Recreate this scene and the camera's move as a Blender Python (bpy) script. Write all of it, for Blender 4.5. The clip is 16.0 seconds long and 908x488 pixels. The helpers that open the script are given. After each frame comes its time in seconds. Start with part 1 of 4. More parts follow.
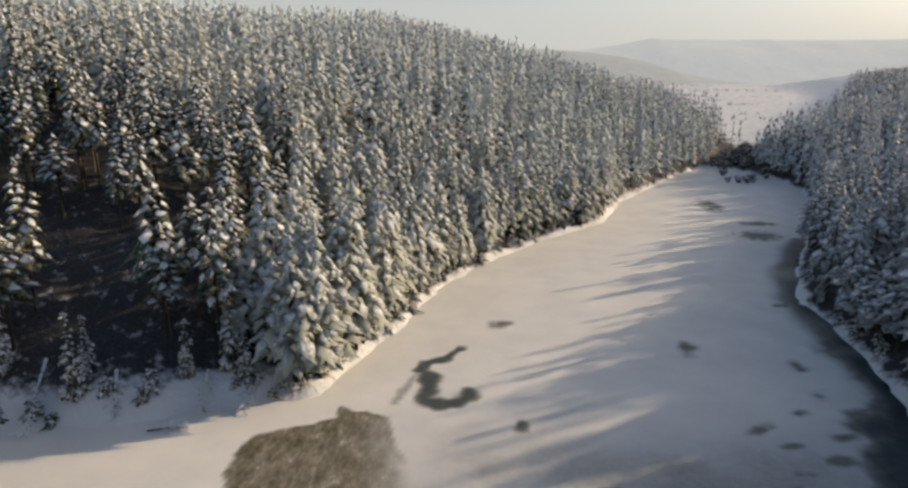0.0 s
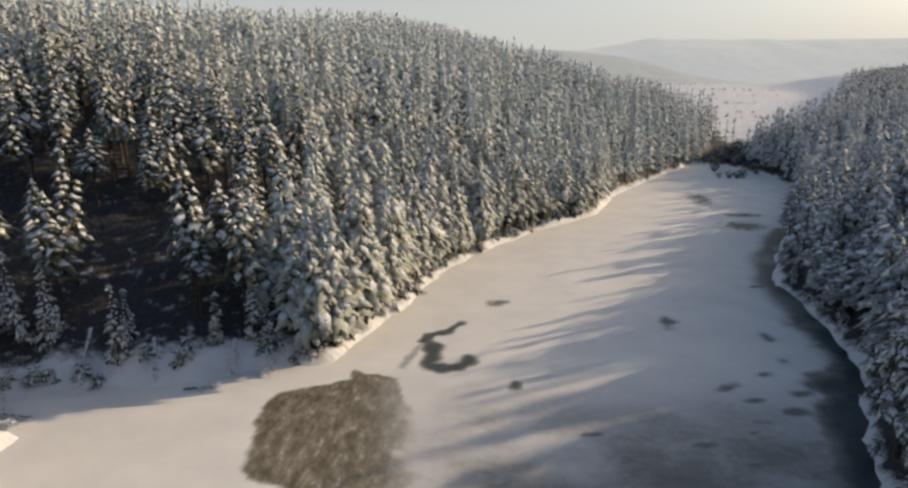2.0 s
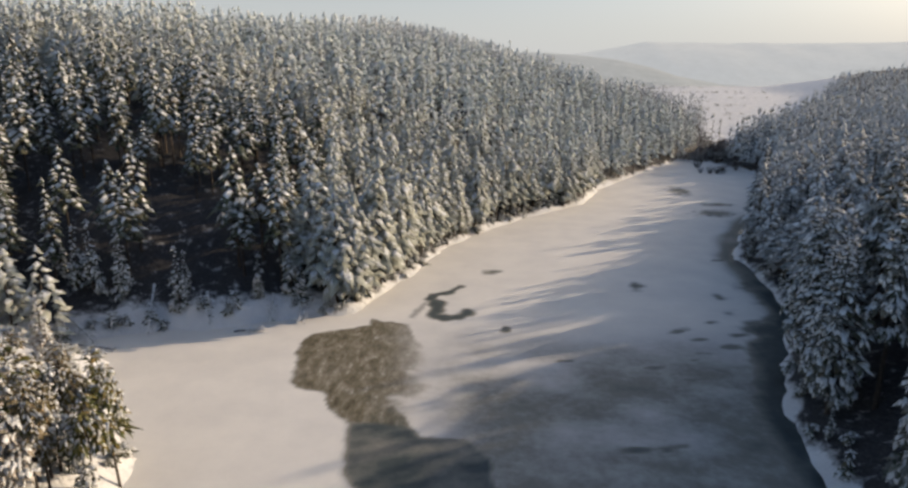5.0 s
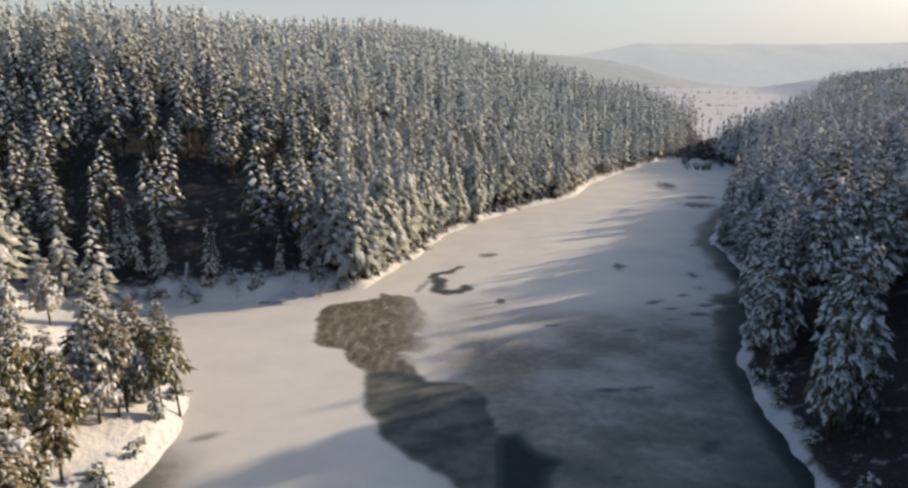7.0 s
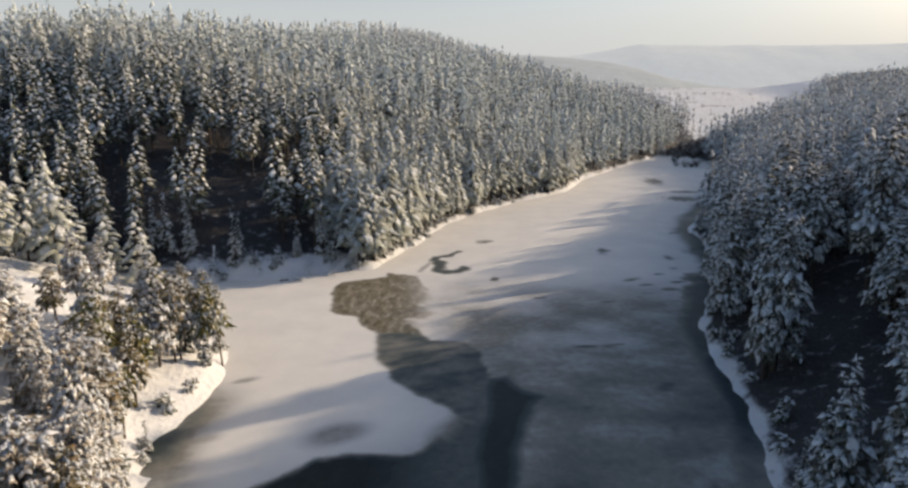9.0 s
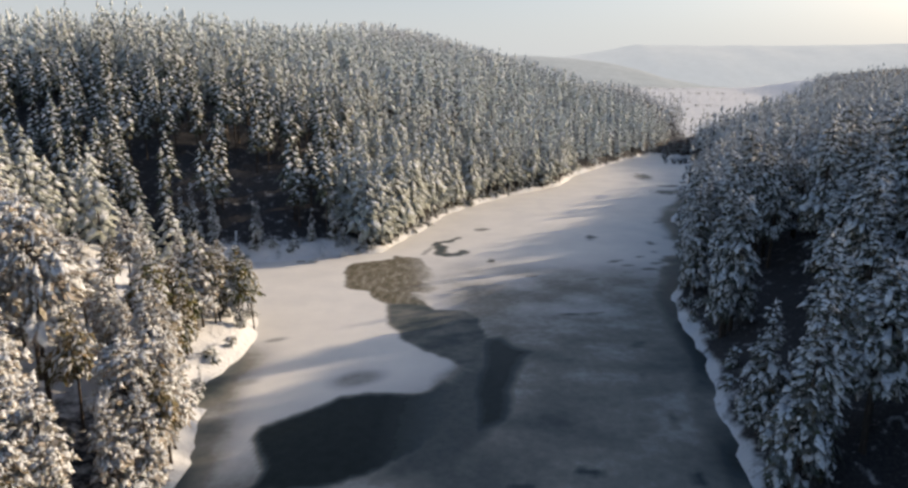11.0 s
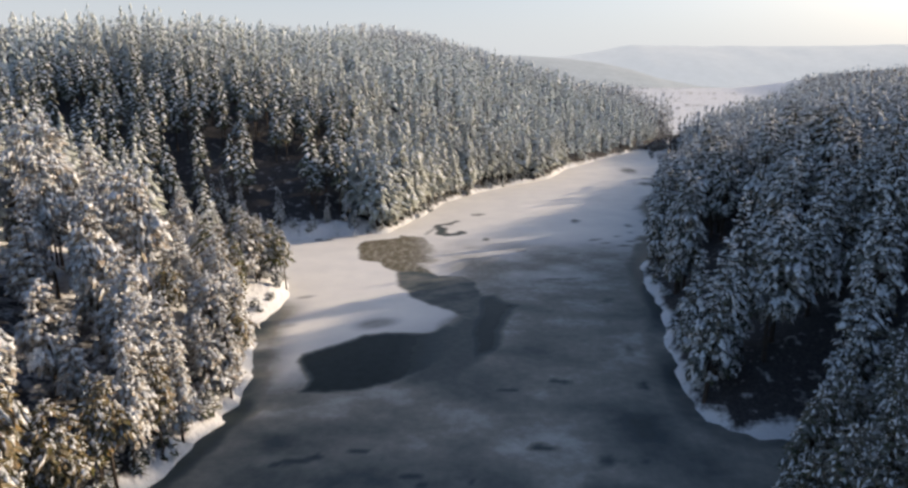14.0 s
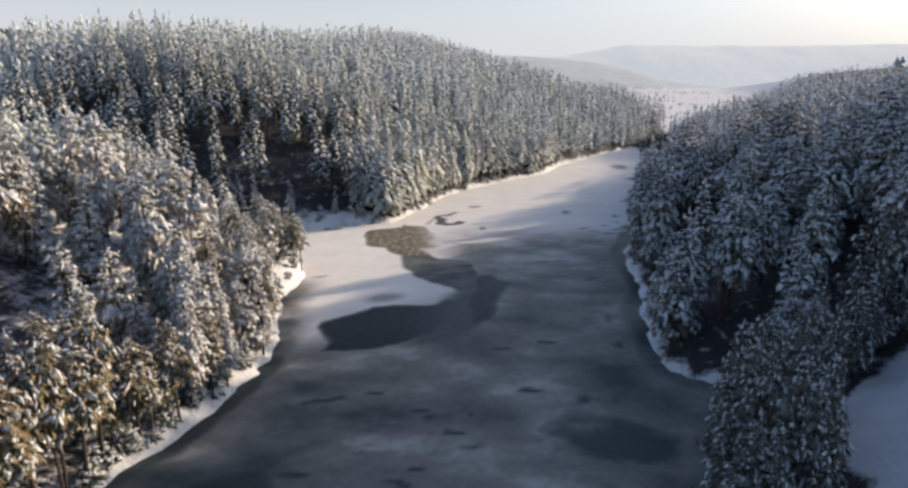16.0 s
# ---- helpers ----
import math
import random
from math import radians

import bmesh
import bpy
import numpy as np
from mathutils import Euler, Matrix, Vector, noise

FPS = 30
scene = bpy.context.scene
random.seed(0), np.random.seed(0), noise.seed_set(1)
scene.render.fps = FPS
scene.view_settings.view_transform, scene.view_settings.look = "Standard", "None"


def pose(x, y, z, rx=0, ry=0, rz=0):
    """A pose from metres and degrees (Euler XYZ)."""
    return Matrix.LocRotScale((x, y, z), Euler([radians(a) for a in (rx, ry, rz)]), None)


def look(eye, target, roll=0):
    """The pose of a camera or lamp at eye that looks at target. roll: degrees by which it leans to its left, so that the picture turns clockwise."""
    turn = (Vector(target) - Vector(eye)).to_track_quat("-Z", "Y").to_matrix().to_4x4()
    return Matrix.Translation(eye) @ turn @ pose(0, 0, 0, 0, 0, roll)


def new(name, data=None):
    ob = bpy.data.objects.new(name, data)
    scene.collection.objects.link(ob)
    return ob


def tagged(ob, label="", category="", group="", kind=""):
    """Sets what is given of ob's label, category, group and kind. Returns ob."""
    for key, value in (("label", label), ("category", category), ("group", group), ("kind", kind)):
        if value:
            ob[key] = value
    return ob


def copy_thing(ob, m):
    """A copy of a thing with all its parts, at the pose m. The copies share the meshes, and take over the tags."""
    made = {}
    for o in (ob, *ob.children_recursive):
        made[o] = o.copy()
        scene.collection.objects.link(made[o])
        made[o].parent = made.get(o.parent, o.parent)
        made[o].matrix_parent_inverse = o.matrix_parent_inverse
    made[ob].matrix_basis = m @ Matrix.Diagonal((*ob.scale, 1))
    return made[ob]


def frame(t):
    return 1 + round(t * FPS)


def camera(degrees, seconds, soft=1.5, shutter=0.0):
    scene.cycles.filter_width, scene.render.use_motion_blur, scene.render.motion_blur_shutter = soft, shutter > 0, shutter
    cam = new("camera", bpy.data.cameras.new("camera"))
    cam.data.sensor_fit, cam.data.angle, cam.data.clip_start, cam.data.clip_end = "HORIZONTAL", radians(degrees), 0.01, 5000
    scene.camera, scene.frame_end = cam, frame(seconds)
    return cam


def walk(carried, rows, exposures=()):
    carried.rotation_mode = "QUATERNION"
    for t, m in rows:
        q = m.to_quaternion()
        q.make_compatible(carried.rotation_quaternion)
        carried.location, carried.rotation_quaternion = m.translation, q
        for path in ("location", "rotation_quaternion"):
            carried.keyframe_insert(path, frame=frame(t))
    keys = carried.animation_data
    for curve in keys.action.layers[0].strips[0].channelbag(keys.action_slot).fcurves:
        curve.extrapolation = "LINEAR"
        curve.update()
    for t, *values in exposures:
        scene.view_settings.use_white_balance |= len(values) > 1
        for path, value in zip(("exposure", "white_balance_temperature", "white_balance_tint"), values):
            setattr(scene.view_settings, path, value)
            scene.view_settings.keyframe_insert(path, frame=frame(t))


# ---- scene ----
cam = camera(72.0, 16.0, soft=2.7)
PATH = [
    (0, (-0.892, 11.493, 42.103), (-0.99, 13.427, 41.603), 0.6),
    (0.5, (-0.689, 9.204, 42.021), (-0.79, 11.138, 41.521), 0.5),
    (1, (-0.569, 6.739, 41.929), (-0.67, 8.674, 41.43), 0.4),
    (1.5, (-0.497, 4.059, 41.835), (-0.597, 5.993, 41.335), 0.4),
    (2, (-0.423, 1.125, 41.727), (-0.522, 3.06, 41.228), 0.4),
    (2.5, (-0.343, -2.013, 41.627), (-0.44, -0.079, 41.128), 0.5),
    (3, (-0.29, -5.318, 41.563), (-0.386, -3.383, 41.066), 0.5),
    (5.5, (0.016, -22.936, 40.902), (-0.073, -20.999, 40.413), 0.5),
    (6, (0.025, -26.478, 40.817), (-0.062, -24.54, 40.329), 0.5),
    (6.5, (0.018, -30.054, 40.751), (-0.066, -28.116, 40.263), 0.5),
    (7, (0.077, -33.711, 40.688), (-0.005, -31.773, 40.201), 0.4),
    (7.5, (0.228, -37.418, 40.659), (0.145, -35.48, 40.174), 0.4),
    (8, (0.442, -41.277, 40.632), (0.36, -39.338, 40.148), 0.3),
    (8.5, (0.654, -45.211, 40.596), (0.573, -43.272, 40.113), 0.3),
    (9, (0.759, -49.029, 40.579), (0.68, -47.09, 40.097), 0.3),
    (11.5, (0.731, -67.322, 40.514), (0.662, -65.382, 40.031), 0.3),
    (12, (0.721, -70.894, 40.509), (0.655, -68.955, 40.025), 0.3),
    (12.5, (0.802, -74.467, 40.48), (0.736, -72.528, 39.995), 0.4),
    (13, (0.806, -77.973, 40.426), (0.742, -76.033, 39.942), 0.3),
    (13.5, (0.76, -81.398, 40.388), (0.699, -79.458, 39.905), 0.4),
    (14, (0.739, -85.016, 40.345), (0.679, -83.077, 39.862), 0.4),
    (14.5, (0.739, -88.723, 40.329), (0.682, -86.783, 39.846), 0.4),
    (15, (0.673, -92.383, 40.313), (0.618, -90.444, 39.828), 0.4),
    (15.5, (0.675, -95.841, 40.322), (0.623, -93.901, 39.836), 0.5),
    (16, (0.677, -99.111, 40.35), (0.626, -97.171, 39.867), 0.3),
]
walk(cam, [(t, look(eye, target, roll)) for t, eye, target, roll in PATH],
     exposures=[(0.0, 0.37, 6800, 10), (5.5, 0.41, 6600, 11), (9.0, 0.46, 6550, 11), (16.0, 0.66, 6250, 13)])

# ---- light ----
SUN_EL, SUN_AZ = 16.2, 30.0      # elevation; azimuth counted from +x towards +y
sun_dir = Vector((math.cos(radians(SUN_EL)) * math.cos(radians(SUN_AZ)),
                  math.cos(radians(SUN_EL)) * math.sin(radians(SUN_AZ)), math.sin(radians(SUN_EL))))
world = bpy.data.worlds.new("winter_sky")
scene.world = world
world.use_nodes = True
wn = world.node_tree.nodes
sky = wn.new("ShaderNodeTexSky")
sky.sky_type, sky.sun_disc = "NISHITA", False
sky.sun_elevation, sky.sun_rotation = radians(SUN_EL), radians(90 - SUN_AZ)
sky.altitude, sky.air_density, sky.dust_density, sky.ozone_density = 800, 1.0, 4.0, 1.0
wn["Background"].inputs["Strength"].default_value = 0.115
# pale winter haze low over the horizon
tc, sep = wn.new("ShaderNodeTexCoord"), wn.new("ShaderNodeSeparateXYZ")
hz, mx = wn.new("ShaderNodeMapRange"), wn.new("ShaderNodeMix")
wl = world.node_tree.links
wl.new(tc.outputs["Generated"], sep.inputs[0])
wl.new(sep.outputs["Z"], hz.inputs["Value"])
hz.interpolation_type = "SMOOTHSTEP"
for k, v in (("From Min", 0.0), ("From Max", 0.33), ("To Min", 0.97), ("To Max", 0.0)):
    hz.inputs[k].default_value = v
mx.data_type = "RGBA"
wl.new(hz.outputs["Result"], mx.inputs[0])
wl.new(sky.outputs["Color"], mx.inputs[6])
mx.inputs[7].default_value = (3.92, 4.03, 4.08, 1)
wl.new(mx.outputs[2], wn["Background"].inputs["Color"])
sun = new("sun", bpy.data.lights.new("sun", "SUN"))
sun.data.energy, sun.data.angle, sun.data.color = 3.7, radians(0.9), (1.0, 0.79, 0.54)
sun.matrix_world = look(sun_dir * 500, (0, 0, 0))


# ---- materials ----
def material(name):
    m = bpy.data.materials.new(name)
    m.use_nodes = True
    return m, m.node_tree.nodes, m.node_tree.links, m.node_tree.nodes["Principled BSDF"]


def ramp(nodes, stops):
    r = nodes.new("ShaderNodeValToRGB")
    while len(r.color_ramp.elements) < len(stops):
        r.color_ramp.elements.new(0.5)
    for e, (p, c) in zip(r.color_ramp.elements, stops):
        e.position, e.color = p, (*c, 1)
    return r


def noise_node(nodes, links, scale, detail=4, rough=0.55, stretch=None):
    g = nodes.new("ShaderNodeNewGeometry")
    n = nodes.new("ShaderNodeTexNoise")
    n.inputs["Scale"].default_value, n.inputs["Detail"].default_value, n.inputs["Roughness"].default_value = scale, detail, rough
    if stretch:
        mp = nodes.new("ShaderNodeMapping")
        mp.inputs["Scale"].default_value = stretch
        links.new(g.outputs["Position"], mp.inputs["Vector"])
        links.new(mp.outputs["Vector"], n.inputs["Vector"])
    else:
        links.new(g.outputs["Position"], n.inputs["Vector"])
    return n


def mix(nodes, links, fac, a, b):
    x = nodes.new("ShaderNodeMix")
    x.data_type = "RGBA"
    for sock, v in ((x.inputs[0], fac), (x.inputs[6], a), (x.inputs[7], b)):
        if isinstance(v, (int, float)):
            sock.default_value = v
        elif isinstance(v, tuple):
            sock.default_value = (*v, 1)
        else:
            links.new(v, sock)
    return x.outputs[2]


def bump(nodes, links, height, bsdf, strength, distance):
    b = nodes.new("ShaderNodeBump")
    b.inputs["Strength"].default_value, b.inputs["Distance"].default_value = strength, distance
    links.new(height, b.inputs["Height"])
    links.new(b.outputs["Normal"], bsdf.inputs["Normal"])


def branch_snow_material():
    """Clotted snow on boughs, with needles showing through where it lies thin."""
    m, n, l, b = material("branch_snow")
    a = noise_node(n, l, 0.8)
    r = ramp(n, [(0.3, (0.60, 0.63, 0.67)), (0.7, (0.80, 0.81, 0.82))])
    l.new(a.outputs["Fac"], r.inputs["Fac"])
    gaps = noise_node(n, l, 1.9, 3, 0.6)
    rg = ramp(n, [(0.54, (1, 1, 1)), (0.63, (0, 0, 0))])
    fine = noise_node(n, l, 7.5, 3, 0.6)
    both = n.new("ShaderNodeMath"); both.operation = "MULTIPLY_ADD"
    l.new(fine.outputs["Fac"], both.inputs[0]); both.inputs[1].default_value = 0.42; l.new(gaps.outputs["Fac"], both.inputs[2])
    l.new(both.outputs[0], rg.inputs["Fac"])
    l.new(mix(n, l, rg.outputs["Color"], r.outputs["Color"], (0.115, 0.125, 0.085)), b.inputs["Base Color"])
    b.inputs["Roughness"].default_value = 0.8
    b.inputs["Specular IOR Level"].default_value = 0.2
    f = noise_node(n, l, 3.0, 5)
    bump(n, l, f.outputs["Fac"], b, 0.6, 0.15)
    return m


TREE_SNOW = branch_snow_material()


# The frost tones also carry painted haze, and shade in the right-bank copies.
def needle_material(name, frost_haze, warm=(1, 1, 1), rime_haze=(0.28, 0.31, 0.29)):
    m, n, l, b = material(name)
    g = n.new("ShaderNodeNewGeometry")
    r = ramp(n, [(p, tuple(a * k for a, k in zip(c, warm))) for p, c in ((0.0, (0.034, 0.044, 0.024)), (0.4, (0.058, 0.066, 0.032)), (0.75, (0.090, 0.082, 0.040)), (1.0, (0.125, 0.098, 0.052)))])
    l.new(g.outputs["Random Per Island"], r.inputs["Fac"])
    fr = noise_node(n, l, 1.7, 3)
    rf = ramp(n, [(0.5 - frost_haze, (0, 0, 0)), (0.85 - frost_haze, (1, 1, 1))])
    l.new(fr.outputs["Fac"], rf.inputs["Fac"])
    l.new(mix(n, l, rf.outputs["Color"], r.outputs["Color"], rime_haze), b.inputs["Base Color"])
    b.inputs["Roughness"].default_value = 0.8
    b.inputs["Specular IOR Level"].default_value = 0.2
    return m


NEEDLES = needle_material("pine_needles", 0.06)
# light frost, paled further to put aerial haze into the colour
MID_NEEDLES = needle_material("frost_haze_needles", 0.42, (1.6, 1.6, 1.4), (0.46, 0.475, 0.42))
GREEN_NEEDLES = needle_material("olive_needles", -0.04, (2.1, 1.9, 1.3))
# snow dusting for the sunny bank, warm sunlight put into its tint
SUNLIT_DUSTED_NEEDLES = needle_material("sunlit_dusted_needles", 0.26, (1.5, 1.3, 1.1), (0.48, 0.43, 0.38))
BROWN_NEEDLES = needle_material("brown_tinged_needles", 0.1, (1.9, 1.5, 1.1), (0.36, 0.32, 0.26))
# darker, bluer copy: the right bank's shade put into the needle colour
SHADE_NEEDLES = needle_material("shade_toned_needles", 0.12, (0.9, 0.95, 1.0), (0.27, 0.28, 0.29))
# bluish for the bank's shade, lifted again for haze, beyond real frost
SHADE_HAZE_NEEDLES = needle_material("shade_haze_needles", 0.26, (1.25, 1.3, 1.4), (0.40, 0.415, 0.43))
# far woods: distance haze put into the frost colour, dimmer on the shaded hill
DIM_HAZE_NEEDLES = needle_material("dim_haze_needles", 0.42, (1.8, 1.8, 1.8), (0.50, 0.51, 0.50))
HAZE_FROST_NEEDLES = needle_material("haze_frost_needles", 0.56, (2.0, 2.1, 2.1), (0.56, 0.60, 0.57))
HAZE_RIME_NEEDLES = needle_material("haze_rime_needles", 0.6, (2, 2, 2), (0.56, 0.58, 0.57))


def bark_material():
    m, n, l, b = material("pine_bark")
    a = noise_node(n, l, 6, 5, 0.6, (1, 1, 0.25))
    r = ramp(n, [(0.3, (0.032, 0.026, 0.022)), (0.6, (0.075, 0.057, 0.045)), (0.75, (0.14, 0.115, 0.095))])
    l.new(a.outputs["Fac"], r.inputs["Fac"])
    l.new(r.outputs["Color"], b.inputs["Base Color"])
    b.inputs["Roughness"].default_value = 0.9
    bump(n, l, a.outputs["Fac"], b, 0.7, 0.06)
    return m


BARK = bark_material()


def ground_material():
    """Settled snow with drifts; on the far hills frosted woodland, paled for haze, shows through it."""
    m, n, l, b = material("snowy_ground")
    a = noise_node(n, l, 0.12, 5)
    r = ramp(n, [(0.3, (0.62, 0.64, 0.68)), (0.7, (0.79, 0.79, 0.80))])
    l.new(a.outputs["Fac"], r.inputs["Fac"])
    at = n.new("ShaderNodeAttribute")
    at.attribute_name = "woodland"
    # mottled far woodland with distance haze put into its tone
    w = noise_node(n, l, 0.035, 6, 0.65)
    rw = ramp(n, [(0.38, (0.42, 0.44, 0.45)), (0.6, (0.66, 0.67, 0.68))])
    l.new(w.outputs["Fac"], rw.inputs["Fac"])
    # forest-floor debris, its dark bluish tone also standing in for shade under trees
    litter_shade = noise_node(n, l, 0.5, 6, 0.7)
    at2 = n.new("ShaderNodeAttribute")
    at2.attribute_name = "litter_shade"
    su = n.new("ShaderNodeMath"); su.operation = "ADD"
    l.new(litter_shade.outputs["Fac"], su.inputs[0]); l.new(at2.outputs["Fac"], su.inputs[1])
    rl = ramp(n, [(0.70, (0, 0, 0)), (0.95, (1, 1, 1))])
    l.new(su.outputs[0], rl.inputs["Fac"])
    twig = noise_node(n, l, 3.0, 5, 0.7)
    rt = ramp(n, [(0.35, (0.030, 0.030, 0.034)), (0.62, (0.066, 0.063, 0.064)), (0.80, (0.24, 0.24, 0.25))])
    l.new(twig.outputs["Fac"], rt.inputs["Fac"])
    base = mix(n, l, rl.outputs["Color"], r.outputs["Color"], rt.outputs["Color"])
    l.new(mix(n, l, at.outputs["Fac"], base, rw.outputs["Color"]), b.inputs["Base Color"])
    b.inputs["Roughness"].default_value = 0.8
    b.inputs["Specular IOR Level"].default_value = 0.2
    f = noise_node(n, l, 0.9, 6)
    bump(n, l, f.outputs["Fac"], b, 0.7, 0.5)
    return m


GROUND = ground_material()


def ice_material():
    """Snow-covered lake ice that turns into grey slush and dark, wet ice where 'wet' (wetness plus painted shade)
    rises.
    """
    m, n, l, b = material("lake_ice")
    at = n.new("ShaderNodeAttribute")
    at.attribute_name = "wet"
    big = noise_node(n, l, 0.11, 6, 0.62, (1.0, 1.0, 1.0))
    fine = noise_node(n, l, 0.75, 6, 0.66)
    add = n.new("ShaderNodeMath"); add.operation = "MULTIPLY_ADD"
    l.new(fine.outputs["Fac"], add.inputs[0]); add.inputs[1].default_value = 0.55; add.inputs[2].default_value = -0.275
    tw = n.new("ShaderNodeMath"); tw.operation = "MULTIPLY"
    l.new(add.outputs[0], tw.inputs[0])
    edge = ramp(n, [(0.04, (0, 0, 0)), (0.3, (0.42, 0.42, 0.42)), (0.5, (0.6, 0.6, 0.6)), (0.9, (0.2, 0.2, 0.2))])
    l.new(at.outputs["Fac"], edge.inputs["Fac"])
    l.new(edge.outputs["Color"], tw.inputs[1])
    wet = n.new("ShaderNodeMath"); wet.operation = "ADD"; wet.use_clamp = True
    l.new(at.outputs["Fac"], wet.inputs[0]); l.new(tw.outputs[0], wet.inputs[1])
    col = ramp(n, [(0.0, (0.82, 0.80, 0.77)), (0.2, (0.60, 0.595, 0.59)), (0.45, (0.275, 0.27, 0.245)), (0.75, (0.082, 0.10, 0.105)), (1.0, (0.024, 0.030, 0.029))])
    l.new(wet.outputs[0], col.inputs["Fac"])
    var = ramp(n, [(0.3, (0.88, 0.885, 0.90)), (0.65, (1, 1, 1))])
    l.new(big.outputs["Fac"], var.inputs["Fac"])
    mul = n.new("ShaderNodeMix"); mul.data_type = "RGBA"; mul.blend_type = "MULTIPLY"; mul.inputs[0].default_value = 1.0
    l.new(col.outputs["Color"], mul.inputs[6]); l.new(var.outputs["Color"], mul.inputs[7])
    # olive-brown slush with paler, wind-drawn flecks
    brown = n.new("ShaderNodeAttribute")
    brown.attribute_name = "slush"
    g = n.new("ShaderNodeNewGeometry")
    turn = n.new("ShaderNodeMapping")
    turn.inputs["Rotation"].default_value, turn.inputs["Scale"].default_value = (0, 0, radians(22)), (1.25, 0.5, 1)
    flake = n.new("ShaderNodeTexNoise")
    flake.inputs["Scale"].default_value, flake.inputs["Detail"].default_value, flake.inputs["Roughness"].default_value = 0.62, 6, 0.7
    l.new(g.outputs["Position"], turn.inputs["Vector"]); l.new(turn.outputs["Vector"], flake.inputs["Vector"])
    tan = ramp(n, [(0.34, (0.075, 0.062, 0.034)), (0.5, (0.19, 0.165, 0.115)), (0.60, (0.30, 0.275, 0.22)), (0.68, (0.60, 0.58, 0.54))])
    l.new(flake.outputs["Fac"], tan.inputs["Fac"])
    share = n.new("ShaderNodeMath"); share.operation = "MULTIPLY"
    l.new(brown.outputs["Fac"], share.inputs[0]); share.inputs[1].default_value = 0.85
    l.new(mix(n, l, share.outputs[0], mul.outputs[2], tan.outputs["Color"]), b.inputs["Base Color"])
    rr = ramp(n, [(0.0, (0.85, 0.85, 0.85)), (0.5, (0.6, 0.6, 0.6)), (0.85, (0.35, 0.35, 0.35)), (0.97, (0.16, 0.16, 0.16))])
    l.new(wet.outputs[0], rr.inputs["Fac"])
    l.new(rr.outputs["Color"], b.inputs["Roughness"])
    b.inputs["Specular IOR Level"].default_value, b.inputs["IOR"].default_value = 0.12, 1.22
    bump(n, l, fine.outputs["Fac"], b, 0.25, 0.15)
    return m


ICE = ice_material()


# ---- mesh helpers ----
def arrays_mesh(name, verts, tris, mats, index=None, smooth=False):
    me = bpy.data.meshes.new(name)
    v = np.ascontiguousarray(verts, dtype=np.float32)
    f = np.ascontiguousarray(tris, dtype=np.int32)
    k = f.shape[1]
    me.vertices.add(len(v))
    me.vertices.foreach_set("co", v.ravel())
    me.loops.add(f.size)
    me.loops.foreach_set("vertex_index", f.ravel())
    me.polygons.add(len(f))
    me.polygons.foreach_set("loop_start", np.arange(0, f.size, k, dtype=np.int32))
    for m in mats:
        me.materials.append(m)
    if index is not None:
        me.polygons.foreach_set("material_index", np.ascontiguousarray(index, dtype=np.int32))
    me.polygons.foreach_set("use_smooth", np.full(len(f), smooth, dtype=bool))
    me.update(calc_edges=True)
    me.validate()
    return me


def float_attribute(me, name, values):
    a = me.attributes.new(name, "FLOAT", "POINT")
    a.data.foreach_set("value", np.ascontiguousarray(values, dtype=np.float32))


def lattice(ix, iy, seed):
    n = (ix * 374761393 + iy * 668265263 + seed * 974634541) & 0xFFFFFFFF
    n = ((n ^ (n >> 13)) * 1274126177) & 0xFFFFFFFF
    return ((n ^ (n >> 16)) & 0xFFFF) / 65535.0


def field_noise(x, y, size, seed=0, octaves=4):
    """Smooth noise between about -1 and 1 over the plan."""
    total, amp, norm = np.zeros_like(x, dtype=float), 1.0, 0.0
    for o in range(octaves):
        u, v = x / size * 2 ** o, y / size * 2 ** o
        iu, iv = np.floor(u).astype(np.int64), np.floor(v).astype(np.int64)
        fu, fv = u - iu, v - iv
        fu, fv = fu * fu * (3 - 2 * fu), fv * fv * (3 - 2 * fv)
        a, b = lattice(iu, iv, seed + o), lattice(iu + 1, iv, seed + o)
        c, d = lattice(iu, iv + 1, seed + o), lattice(iu + 1, iv + 1, seed + o)
        total += amp * ((a * (1 - fu) + b * fu) * (1 - fv) + (c * (1 - fu) + d * fu) * fv)
        norm += amp
        amp *= 0.5
    return total / norm * 2 - 1


def line_distance(x, y, line):
    best = np.full(np.shape(x), 1e9)
    for (x0, y0), (x1, y1) in zip(line[:-1], line[1:]):
        dx, dy = x1 - x0, y1 - y0
        t = np.clip(((x - x0) * dx + (y - y0) * dy) / (dx * dx + dy * dy + 1e-9), 0, 1)
        best = np.minimum(best, np.hypot(x - x0 - t * dx, y - y0 - t * dy))
    return best


def inside(x, y, poly):
    odd = np.zeros(np.shape(x), dtype=bool)
    for (x0, y0), (x1, y1) in zip(poly, poly[1:] + poly[:1]):
        if y0 != y1:
            odd ^= ((y0 > y) != (y1 > y)) & (x < (x1 - x0) * (y - y0) / (y1 - y0) + x0)
    return odd


def outside_distance(x, y, poly):
    d = line_distance(x, y, poly + poly[:1])
    return np.where(inside(x, y, poly), -d, d)


def step(a, b, v):
    t = np.clip((v - a) / (b - a), 0, 1)
    return t * t * (3 - 2 * t)


